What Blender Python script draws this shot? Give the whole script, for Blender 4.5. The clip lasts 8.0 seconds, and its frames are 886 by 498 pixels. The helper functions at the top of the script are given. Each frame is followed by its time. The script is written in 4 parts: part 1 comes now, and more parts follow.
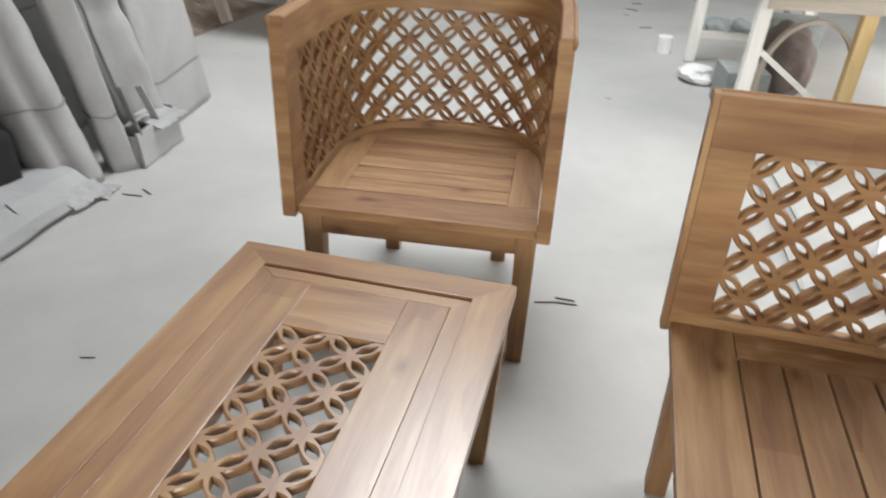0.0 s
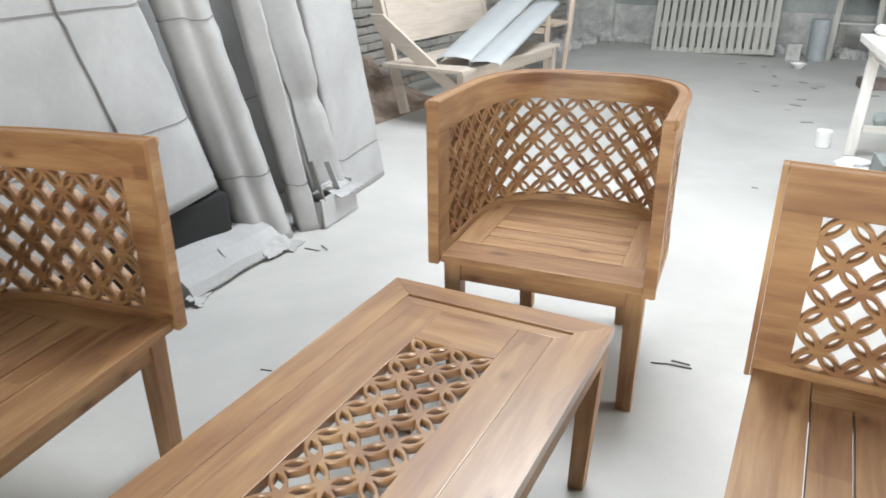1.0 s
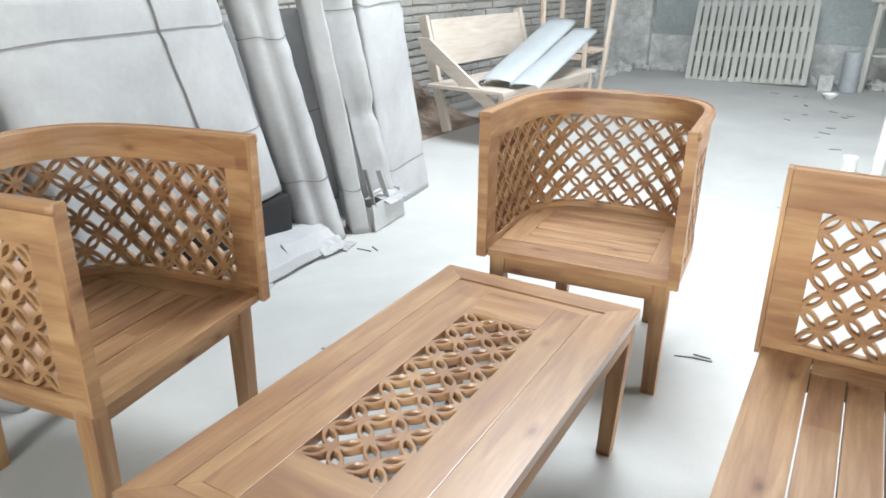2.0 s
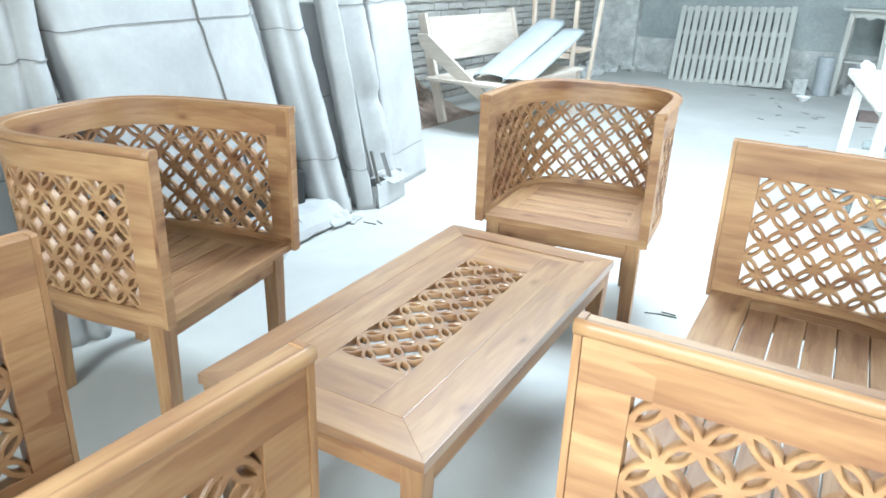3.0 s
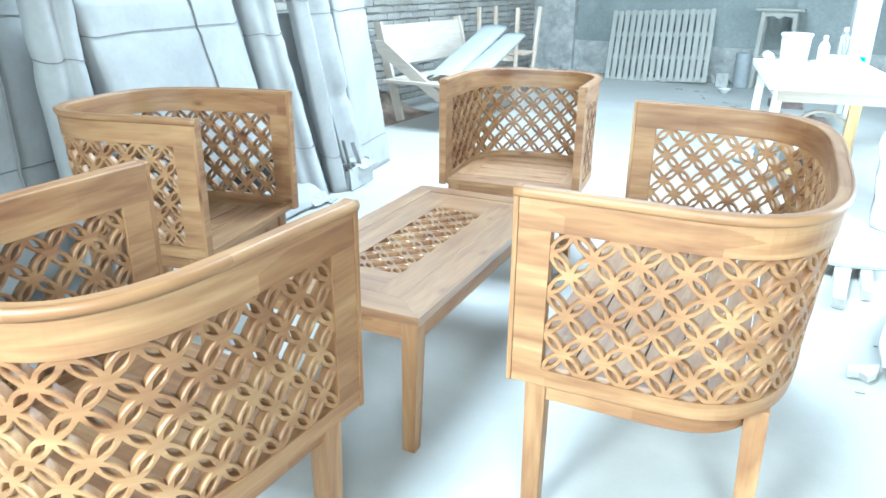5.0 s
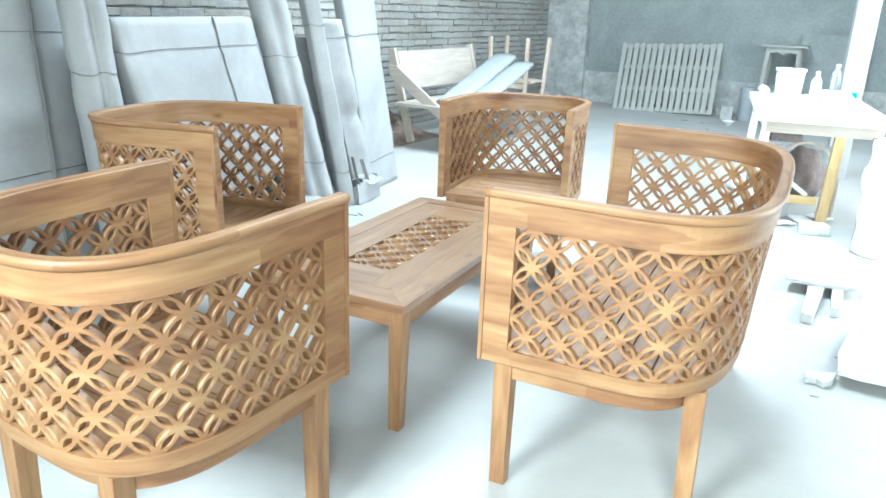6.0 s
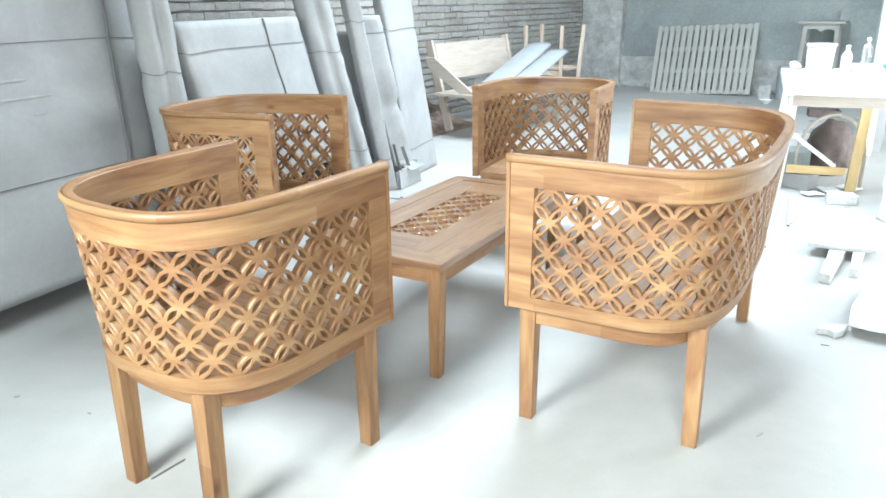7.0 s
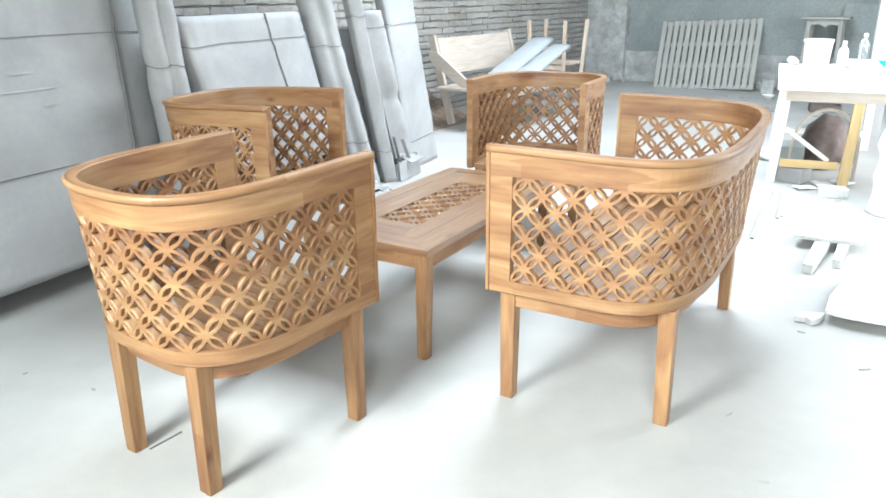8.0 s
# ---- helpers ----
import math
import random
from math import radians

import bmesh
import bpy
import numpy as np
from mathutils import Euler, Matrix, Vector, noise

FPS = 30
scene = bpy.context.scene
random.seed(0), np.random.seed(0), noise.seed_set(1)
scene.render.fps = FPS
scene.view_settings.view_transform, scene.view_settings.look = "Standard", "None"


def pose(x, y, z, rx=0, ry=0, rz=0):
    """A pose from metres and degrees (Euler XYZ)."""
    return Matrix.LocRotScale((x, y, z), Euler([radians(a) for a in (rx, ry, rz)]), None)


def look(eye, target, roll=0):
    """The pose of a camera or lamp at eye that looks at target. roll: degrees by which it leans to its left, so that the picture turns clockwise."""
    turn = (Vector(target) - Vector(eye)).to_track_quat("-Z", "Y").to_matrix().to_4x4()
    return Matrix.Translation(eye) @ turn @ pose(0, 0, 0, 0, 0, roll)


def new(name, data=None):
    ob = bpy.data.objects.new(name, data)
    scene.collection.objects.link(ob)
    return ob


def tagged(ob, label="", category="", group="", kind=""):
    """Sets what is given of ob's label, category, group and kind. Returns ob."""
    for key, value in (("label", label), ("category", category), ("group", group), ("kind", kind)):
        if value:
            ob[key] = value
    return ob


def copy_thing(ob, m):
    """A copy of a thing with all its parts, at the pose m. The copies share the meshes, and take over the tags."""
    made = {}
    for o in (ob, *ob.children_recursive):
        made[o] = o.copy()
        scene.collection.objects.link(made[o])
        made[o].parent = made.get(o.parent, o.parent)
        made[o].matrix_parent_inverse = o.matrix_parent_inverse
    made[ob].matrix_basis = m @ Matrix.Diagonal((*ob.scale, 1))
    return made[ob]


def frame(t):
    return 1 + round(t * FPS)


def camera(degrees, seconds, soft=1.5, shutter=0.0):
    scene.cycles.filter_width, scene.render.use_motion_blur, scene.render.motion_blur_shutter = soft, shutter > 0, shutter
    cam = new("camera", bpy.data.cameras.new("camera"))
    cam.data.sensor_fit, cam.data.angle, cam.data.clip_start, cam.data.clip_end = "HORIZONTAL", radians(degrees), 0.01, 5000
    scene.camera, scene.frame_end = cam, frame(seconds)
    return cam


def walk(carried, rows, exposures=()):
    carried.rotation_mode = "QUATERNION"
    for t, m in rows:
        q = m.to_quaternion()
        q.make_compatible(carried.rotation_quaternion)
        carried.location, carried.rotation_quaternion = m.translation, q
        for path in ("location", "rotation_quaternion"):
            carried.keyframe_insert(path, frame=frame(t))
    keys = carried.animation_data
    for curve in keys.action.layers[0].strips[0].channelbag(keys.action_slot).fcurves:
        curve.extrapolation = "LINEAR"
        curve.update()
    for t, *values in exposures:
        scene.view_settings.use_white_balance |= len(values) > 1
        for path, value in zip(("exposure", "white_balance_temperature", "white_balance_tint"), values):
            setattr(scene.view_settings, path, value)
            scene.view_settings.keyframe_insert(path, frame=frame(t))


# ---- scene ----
cam = camera(63.21, 8.0, soft=1.7, shutter=0.3)
PATH = [
    (0, (2.25, 0.43, 1.191), (1.719, 2.068, 0.174), 2.51),
    (0.5, (2.351, 0.307, 1.223), (1.52, 1.918, 0.379), -0.08),
    (1, (2.462, 0.189, 1.237), (1.477, 1.734, 0.435), -0.3),
    (1.5, (2.513, 0.077, 1.245), (1.448, 1.591, 0.488), -0.22),
    (3, (2.732, -0.415, 1.264), (1.698, 1.128, 0.523), 2),
    (3.5, (2.83, -0.545, 1.257), (1.817, 1.003, 0.497), 1.81),
    (4, (2.886, -0.664, 1.253), (1.909, 0.909, 0.497), 0.35),
    (4.5, (2.938, -0.831, 1.245), (2.012, 0.779, 0.503), -0.1),
    (6, (3.208, -1.121, 1.25), (2.223, 0.498, 0.613), 1.95),
    (6.5, (3.31, -1.234, 1.234), (2.268, 0.352, 0.603), -1.09),
    (7, (3.398, -1.341, 1.247), (2.311, 0.205, 0.593), -0.76),
    (7.5, (3.464, -1.376, 1.257), (2.374, 0.166, 0.598), -1.33),
    (8, (3.526, -1.387, 1.256), (2.42, 0.14, 0.588), -0.65),
]
EXPOSURE = [(0, -0.55, 6450, 10), (0.5, -0.12, 6350, 10), (1.0, -0.05, 6280, 9), (1.5, 0.04, 6250, 9), (3, 0.57, 5450, -1), (4.5, 0.66, 5000, -6), (6, 0.46, 5350, -3), (8, 0.34, 5800, 5)]
walk(cam, [(t, look(eye, target, roll)) for t, eye, target, roll in PATH], EXPOSURE)

# ---- world and light ----
world = bpy.data.worlds.new("sky")
scene.world = world
world.use_nodes = True
wn = world.node_tree.nodes
sky = wn.new("ShaderNodeTexSky")
sky.sky_type, sky.sun_disc = "NISHITA", False
sky.sun_elevation, sky.sun_rotation = radians(50), radians(120)
world.node_tree.links.new(sky.outputs[0], wn["Background"].inputs[0])
wn["Background"].inputs[1].default_value = 0.12


def opening_light(name, at, target, w, h, watts, colour, spread=180):
    """Daylight of an opening: an area lamp in its plane."""
    lamp = bpy.data.lights.new(name, "AREA")
    lamp.shape, lamp.size, lamp.size_y, lamp.energy, lamp.color = "RECTANGLE", w, h, watts, colour
    lamp.spread = radians(spread)
    ob = new(name, lamp)
    ob.matrix_world = look(at, target)
    return ob


opening_light("doorway_daylight", (2.1, -2.2, 1.75), (2.6, 0.5, 0.45), 0.7, 0.9, 58, (1.0, 0.985, 0.91), 120)
opening_light("window_daylight", (4.0, -2.2, 1.75), (3.5, 1.0, 0.45), 0.9, 0.9, 58, (1.0, 0.985, 0.93), 120)
opening_light("skylight_daylight", (1.4, 3.7, 4.24), (1.4, 3.7, 0.0), 2.0, 2.4, 345, (0.94, 0.975, 1.0))
opening_light("gate_daylight", (4.9, 4.1, 1.25), (3.0, 4.1, 0.2), 2.6, 2.3, 190, (1.0, 0.965, 0.93))

# ---- materials ----


def nodes_of(name):
    m = bpy.data.materials.new(name)
    m.use_nodes = True
    t = m.node_tree
    return m, t.nodes, t.links, t.nodes["Principled BSDF"]


def add(nodes, kind, **values):
    n = nodes.new(kind)
    for key, v in values.items():
        n.inputs[key].default_value = v
    return n


def ramp(nodes, stops):
    n = nodes.new("ShaderNodeValToRGB")
    e = n.color_ramp.elements
    for i, (p, c) in enumerate(stops):
        el = e[i] if i < 2 else e.new(p)
        el.position, el.color = p, (*c, 1)
    return n


def mixrgb(nodes, links, mode, fac, a, b):
    n = nodes.new("ShaderNodeMix")
    n.data_type, n.blend_type = "RGBA", mode
    for sock, v in ((n.inputs[0], fac), (n.inputs[6], a), (n.inputs[7], b)):
        if isinstance(v, (int, float)):
            sock.default_value = v
        elif isinstance(v, tuple):
            sock.default_value = (*v, 1)
        else:
            links.new(v, sock)
    return n.outputs[2]


def wood(name, dark, mid, light, rough=0.38, coat=0.25, blocks=0.22, bump=0.12, polish=0.2, knots=0.0, gloss=0.5):
    """Varnished or raw boards: grain runs along u of the UV map, in metres; glued-up blocks differ in tone."""
    m, n, l, b = nodes_of(name)
    uv = n.new("ShaderNodeUVMap")
    info = n.new("ShaderNodeObjectInfo")
    shift = n.new("ShaderNodeVectorMath")
    shift.operation = "ADD"
    comb = n.new("ShaderNodeCombineXYZ")
    mul = n.new("ShaderNodeMath")
    mul.operation = "MULTIPLY"
    mul.inputs[1].default_value = 37.0
    l.new(info.outputs["Random"], mul.inputs[0])
    l.new(mul.outputs[0], comb.inputs[0])
    l.new(mul.outputs[0], comb.inputs[2])
    l.new(uv.outputs[0], shift.inputs[0])
    l.new(comb.outputs[0], shift.inputs[1])
    mp = n.new("ShaderNodeMapping")
    mp.inputs["Scale"].default_value = (3.0, 34.0, 1.0)
    l.new(shift.outputs[0], mp.inputs[0])
    grain = add(n, "ShaderNodeTexNoise", Scale=1.6, Detail=6.0, Roughness=0.62, Distortion=0.6)
    l.new(mp.outputs[0], grain.inputs["Vector"])
    mp2 = n.new("ShaderNodeMapping")
    mp2.inputs["Scale"].default_value = (1.2, 7.0, 1.0)
    l.new(shift.outputs[0], mp2.inputs[0])
    figure = add(n, "ShaderNodeTexNoise", Scale=1.5, Detail=3.0, Roughness=0.5, Distortion=1.4)
    l.new(mp2.outputs[0], figure.inputs["Vector"])
    mp3 = n.new("ShaderNodeMapping")
    mp3.inputs["Scale"].default_value = (2.6, 11.0, 1.0)
    l.new(shift.outputs[0], mp3.inputs[0])
    cells = n.new("ShaderNodeTexVoronoi")
    cells.voronoi_dimensions, cells.distance = "2D", "CHEBYCHEV"
    cells.inputs["Scale"].default_value = 1.0
    cells.inputs["Randomness"].default_value = 0.55
    l.new(mp3.outputs[0], cells.inputs["Vector"])
    r = ramp(n, [(0.28, dark), (0.72, light), (0.5, mid)])
    both = n.new("ShaderNodeMix")
    both.data_type = "FLOAT"
    both.inputs[0].default_value = 0.62
    l.new(grain.outputs["Fac"], both.inputs[2])
    l.new(figure.outputs["Fac"], both.inputs[3])
    l.new(both.outputs[0], r.inputs[0])
    tone = n.new("ShaderNodeSeparateColor")
    l.new(cells.outputs["Color"], tone.inputs[0])
    rb = ramp(n, [(0.05, (0.78, 0.69, 0.6)), (1.0, (1.1, 1.1, 1.09)), (0.13, (0.96, 0.955, 0.95))])
    l.new(tone.outputs[0], rb.inputs[0])
    col = mixrgb(n, l, "MULTIPLY", blocks / 0.25 if blocks < 0.25 else 1.0, r.outputs[0], rb.outputs[0])
    if knots:
        mp4 = n.new("ShaderNodeMapping")
        mp4.inputs["Scale"].default_value = (4.5, 9.0, 1.0)
        l.new(shift.outputs[0], mp4.inputs[0])
        eye = n.new("ShaderNodeTexVoronoi")
        eye.voronoi_dimensions = "2D"
        eye.inputs["Scale"].default_value = 1.0
        l.new(mp4.outputs[0], eye.inputs["Vector"])
        ring = ramp(n, [(0.03, (0.5, 0.4, 0.33)), (0.17, (1.0, 1.0, 1.0)), (0.08, (0.78, 0.7, 0.62))])
        l.new(eye.outputs["Distance"], ring.inputs[0])
        pick = n.new("ShaderNodeSeparateColor")
        l.new(eye.outputs["Color"], pick.inputs[0])
        rare = n.new("ShaderNodeMath")
        rare.operation = "GREATER_THAN"
        rare.inputs[1].default_value = 1.0 - knots
        l.new(pick.outputs[1], rare.inputs[0])
        col = mixrgb(n, l, "MULTIPLY", rare.outputs[0], col, ring.outputs[0])
    l.new(col, b.inputs["Base Color"])
    rr = ramp(n, [(0.3, (rough + 0.1,) * 3), (0.7, (rough - 0.06,) * 3)])
    l.new(grain.outputs["Fac"], rr.inputs[0])
    l.new(rr.outputs[0], b.inputs["Roughness"])
    b.inputs["Coat Weight"].default_value = coat
    b.inputs["Specular IOR Level"].default_value = gloss
    b.inputs["Coat Roughness"].default_value = polish
    bp = add(n, "ShaderNodeBump", Strength=bump, Distance=0.002)
    l.new(grain.outputs["Fac"], bp.inputs["Height"])
    l.new(bp.outputs[0], b.inputs["Normal"])
    return m


def mottled(name, a, b_, c, scale=6.0, rough=0.85, bump=0.3, fine=60.0, spread=0.002, contrast=(0.3, 0.7), speck=0.7):
    """A matt surface in object space with stains at one scale and grain at another."""
    m, n, l, b = nodes_of(name)
    co = n.new("ShaderNodeTexCoord")
    n1 = add(n, "ShaderNodeTexNoise", Scale=scale, Detail=6.0, Roughness=0.6, Distortion=0.4)
    n2 = add(n, "ShaderNodeTexNoise", Scale=fine, Detail=3.0, Roughness=0.6)
    l.new(co.outputs["Object"], n1.inputs["Vector"])
    l.new(co.outputs["Object"], n2.inputs["Vector"])
    r1 = ramp(n, [(contrast[0], a), (contrast[1], c), (0.5, b_)])
    l.new(n1.outputs["Fac"], r1.inputs[0])
    r2 = ramp(n, [(0.3, (0.82, 0.82, 0.82)), (0.7, (1.06, 1.06, 1.06))])
    l.new(n2.outputs["Fac"], r2.inputs[0])
    l.new(mixrgb(n, l, "MULTIPLY", speck, r1.outputs[0], r2.outputs[0]), b.inputs["Base Color"])
    b.inputs["Roughness"].default_value = rough
    bp = add(n, "ShaderNodeBump", Strength=bump, Distance=spread)
    l.new(n2.outputs["Fac"], bp.inputs["Height"])
    l.new(bp.outputs[0], b.inputs["Normal"])
    return m


def brick_clay(name):
    m, n, l, b = nodes_of(name)
    info = n.new("ShaderNodeObjectInfo")
    geo = n.new("ShaderNodeNewGeometry")
    addn = n.new("ShaderNodeMath")
    addn.operation = "ADD"
    l.new(info.outputs["Random"], addn.inputs[0])
    l.new(geo.outputs["Random Per Island"], addn.inputs[1])
    fr = n.new("ShaderNodeMath")
    fr.operation = "FRACT"
    l.new(addn.outputs[0], fr.inputs[0])
    r = ramp(n, [(0.0, (0.265, 0.24, 0.21)), (1.0, (0.335, 0.315, 0.29)), (0.4, (0.30, 0.28, 0.25)), (0.75, (0.29, 0.28, 0.265))])
    l.new(fr.outputs[0], r.inputs[0])
    co = n.new("ShaderNodeNewGeometry")
    nz = add(n, "ShaderNodeTexNoise", Scale=22.0, Detail=5.0, Roughness=0.65)
    big = add(n, "ShaderNodeTexNoise", Scale=1.3, Detail=3.0, Roughness=0.5)
    l.new(co.outputs["Position"], nz.inputs["Vector"])
    l.new(co.outputs["Position"], big.inputs["Vector"])
    r2 = ramp(n, [(0.3, (0.7, 0.7, 0.7)), (0.7, (1.2, 1.2, 1.2))])
    l.new(nz.outputs["Fac"], r2.inputs[0])
    c1 = mixrgb(n, l, "MULTIPLY", 0.8, r.outputs[0], r2.outputs[0])
    r3 = ramp(n, [(0.42, (0.0, 0.0, 0.0)), (0.62, (1.0, 1.0, 1.0))])
    l.new(big.outputs["Fac"], r3.inputs[0])
    dust = mixrgb(n, l, "MIX", 0.6, (0.42, 0.41, 0.38), (0.42, 0.41, 0.38))
    f = n.new("ShaderNodeMath")
    f.operation = "MULTIPLY"
    f.inputs[1].default_value = 0.55
    l.new(r3.outputs[0], f.inputs[0])
    l.new(mixrgb(n, l, "MIX", f.outputs[0], c1, dust), b.inputs["Base Color"])
    b.inputs["Roughness"].default_value = 0.92
    bp = add(n, "ShaderNodeBump", Strength=0.6, Distance=0.004)
    l.new(nz.outputs["Fac"], bp.inputs["Height"])
    l.new(bp.outputs[0], b.inputs["Normal"])
    return m


def floor_concrete(name):
    """Pale trowelled concrete with sawdust film, scuffs and faint stains."""
    m, n, l, b = nodes_of(name)
    co = n.new("ShaderNodeNewGeometry")
    big = add(n, "ShaderNodeTexNoise", Scale=0.9, Detail=5.0, Roughness=0.6, Distortion=0.5)
    mid = add(n, "ShaderNodeTexNoise", Scale=7.0, Detail=6.0, Roughness=0.65)
    fine = add(n, "ShaderNodeTexNoise", Scale=140.0, Detail=3.0, Roughness=0.6)
    for k in (big, mid, fine):
        l.new(co.outputs["Position"], k.inputs["Vector"])
    r1 = ramp(n, [(0.3, (0.367, 0.36, 0.34)), (0.7, (0.484, 0.475, 0.452))])
    l.new(big.outputs["Fac"], r1.inputs[0])
    r2 = ramp(n, [(0.3, (0.94, 0.94, 0.935)), (0.65, (1.03, 1.03, 1.03))])
    l.new(mid.outputs["Fac"], r2.inputs[0])
    c1 = mixrgb(n, l, "MULTIPLY", 0.8, r1.outputs[0], r2.outputs[0])
    r3 = ramp(n, [(0.25, (0.75, 0.75, 0.74)), (0.42, (1.0, 1.0, 1.0))])
    l.new(fine.outputs["Fac"], r3.inputs[0])
    l.new(mixrgb(n, l, "MULTIPLY", 0.5, c1, r3.outputs[0]), b.inputs["Base Color"])
    rr = ramp(n, [(0.3, (0.5, 0.5, 0.5)), (0.7, (0.72, 0.72, 0.72))])
    l.new(mid.outputs["Fac"], rr.inputs[0])
    l.new(rr.outputs[0], b.inputs["Roughness"])
    b.inputs["Specular IOR Level"].default_value = 0.4
    bp = add(n, "ShaderNodeBump", Strength=0.12, Distance=0.003)
    l.new(mid.outputs["Fac"], bp.inputs["Height"])
    l.new(bp.outputs[0], b.inputs["Normal"])
    return m


def plain(name, colour, rough=0.5, metal=0.0, trans=0.0):
    m, n, l, b = nodes_of(name)
    co = n.new("ShaderNodeTexCoord")
    nz = add(n, "ShaderNodeTexNoise", Scale=18.0, Detail=4.0)
    l.new(co.outputs["Object"], nz.inputs["Vector"])
    r = ramp(n, [(0.3, tuple(c * 0.86 for c in colour)), (0.7, tuple(min(1, c * 1.06) for c in colour))])
    l.new(nz.outputs["Fac"], r.inputs[0])
    l.new(r.outputs[0], b.inputs["Base Color"])
    b.inputs["Roughness"].default_value, b.inputs["Metallic"].default_value = rough, metal
    b.inputs["Transmission Weight"].default_value = trans
    return m


TONES = ((0.142, 0.053, 0.021), (0.258, 0.135, 0.056), (0.384, 0.238, 0.110))
TEAK = wood("varnished_teak", *TONES, rough=0.56, coat=0.2, polish=0.36, knots=0.3, gloss=0.5)
TABLETOP = wood("polished_teak_top", *TONES, rough=0.36, coat=1.0, polish=0.3, knots=0.18, gloss=0.65)
RAW = wood("raw_pale_wood", (0.42, 0.33, 0.25), (0.56, 0.46, 0.37), (0.66, 0.57, 0.48), rough=0.7, coat=0.0)
BENCHWOOD = wood("dusty_workbench_wood", (0.38, 0.32, 0.26), (0.46, 0.40, 0.34), (0.54, 0.48, 0.42), rough=0.75, coat=0.0, blocks=0.05)
DUSTY = wood("dust_white_table_wood", (0.62, 0.59, 0.54), (0.74, 0.72, 0.68), (0.82, 0.81, 0.78), rough=0.8, coat=0.0, blocks=0.04)
YELLOWOOD = wood("yellow_new_wood", (0.46, 0.30, 0.12), (0.60, 0.43, 0.2), (0.70, 0.54, 0.30), rough=0.6, coat=0.0)
GREYWOOD = wood("weathered_slats", (0.30, 0.295, 0.265), (0.36, 0.355, 0.325), (0.42, 0.415, 0.38), rough=0.8, coat=0.0, blocks=0.05)
PAPER = mottled("white_wrapping_card", (0.29, 0.287, 0.282), (0.345, 0.342, 0.336), (0.40, 0.397, 0.39), scale=2.2, rough=0.75, bump=0.06, fine=45.0, speck=0.25)
SHEET = mottled("grey_blue_card", (0.345, 0.362, 0.37), (0.375, 0.395, 0.403), (0.405, 0.425, 0.433), scale=3.0, rough=0.6, bump=0.05, speck=0.2)
STRING = plain("dark_twine", (0.17, 0.165, 0.16), 0.85)
# near-black colour for the shade in the void under the raised panel
BLACK = plain("black_void", (0.012, 0.012, 0.012), 0.85)
BRICK = brick_clay("grey_brown_brick")
MORTAR = mottled("mortar", (0.23, 0.22, 0.2), (0.31, 0.30, 0.28), (0.38, 0.37, 0.35), scale=9.0, bump=0.6, fine=70.0, spread=0.006)
PLASTER = mottled("rough_grey_render", (0.24, 0.26, 0.255), (0.285, 0.31, 0.30), (0.35, 0.37, 0.355), scale=1.6, bump=0.7, fine=26.0, spread=0.012)
RUBBLE = mottled("rubble_stone", (0.3, 0.3, 0.285), (0.42, 0.42, 0.40), (0.55, 0.55, 0.53), scale=7.0, bump=0.8, fine=40.0, spread=0.01)
CONCRETE = floor_concrete("floor_concrete")
SACK = mottled("dark_brown_sack", (0.08, 0.062, 0.055), (0.13, 0.10, 0.09), (0.2, 0.165, 0.15), scale=5.0, rough=0.9, bump=0.6)
WHITEPL = plain("white_plastic", (0.78, 0.78, 0.77), 0.35)
CLOTH = mottled("white_plastic_sheet", (0.68, 0.68, 0.68), (0.76, 0.76, 0.76), (0.82, 0.82, 0.82), scale=3.0, rough=0.5, bump=0.3, fine=12.0, spread=0.01)
TEAL = plain("teal_plastic", (0.02, 0.42, 0.38), 0.4)
GLASS = plain("clear_bottle", (0.9, 0.95, 0.95), 0.08, trans=0.9)
BLUEGREY = plain("grey_metal", (0.3, 0.32, 0.33), 0.5)
ROOF = mottled("pale_roof_sheet", (0.27, 0.275, 0.28), (0.32, 0.325, 0.33), (0.37, 0.375, 0.38), scale=1.5)
MARK = plain("faded_marker", (0.43, 0.43, 0.42), 0.8)
PALE = mottled("dust_white_wood", (0.55, 0.55, 0.53), (0.62, 0.62, 0.6), (0.7, 0.7, 0.68), scale=9.0, rough=0.85, bump=0.2)
EARTH = mottled("brown_earth", (0.16, 0.115, 0.085), (0.24, 0.18, 0.14), (0.34, 0.29, 0.25), scale=9.0, rough=0.95, bump=0.8, fine=45.0, spread=0.012)
SCRAP = plain("dark_scrap", (0.17, 0.165, 0.15), 0.85)

# ---- building helpers ----


def grain_uv(bm):
    """UVs in metres by box projection, u along the longest side."""
    lay = bm.loops.layers.uv.new("grain")
    if not bm.verts:
        return
    lo = [min(v.co[i] for v in bm.verts) for i in range(3)]
    hi = [max(v.co[i] for v in bm.verts) for i in range(3)]
    order = sorted(range(3), key=lambda i: lo[i] - hi[i])
    bm.normal_update()
    for f in bm.faces:
        k = max(range(3), key=lambda i: abs(f.normal[i]))
        ax = [i for i in order if i != k]
        for lp in f.loops:
            lp[lay].uv = (lp.vert.co[ax[0]], lp.vert.co[ax[1]] + 0.31 * k)


def part(name, bm, material, parent=None, label="", smooth=False):
    if not bm.loops.layers.uv:
        grain_uv(bm)
    bmesh.ops.recalc_face_normals(bm, faces=bm.faces[:])
    me = bpy.data.meshes.new(name)
    bm.to_mesh(me)
    bm.free()
    me.materials.append(material)
    if smooth:
        for p in me.polygons:
            p.use_smooth = True
    ob = new(name, me)
    if parent is not None:
        ob.parent = parent
    return tagged(ob, label) if label else ob


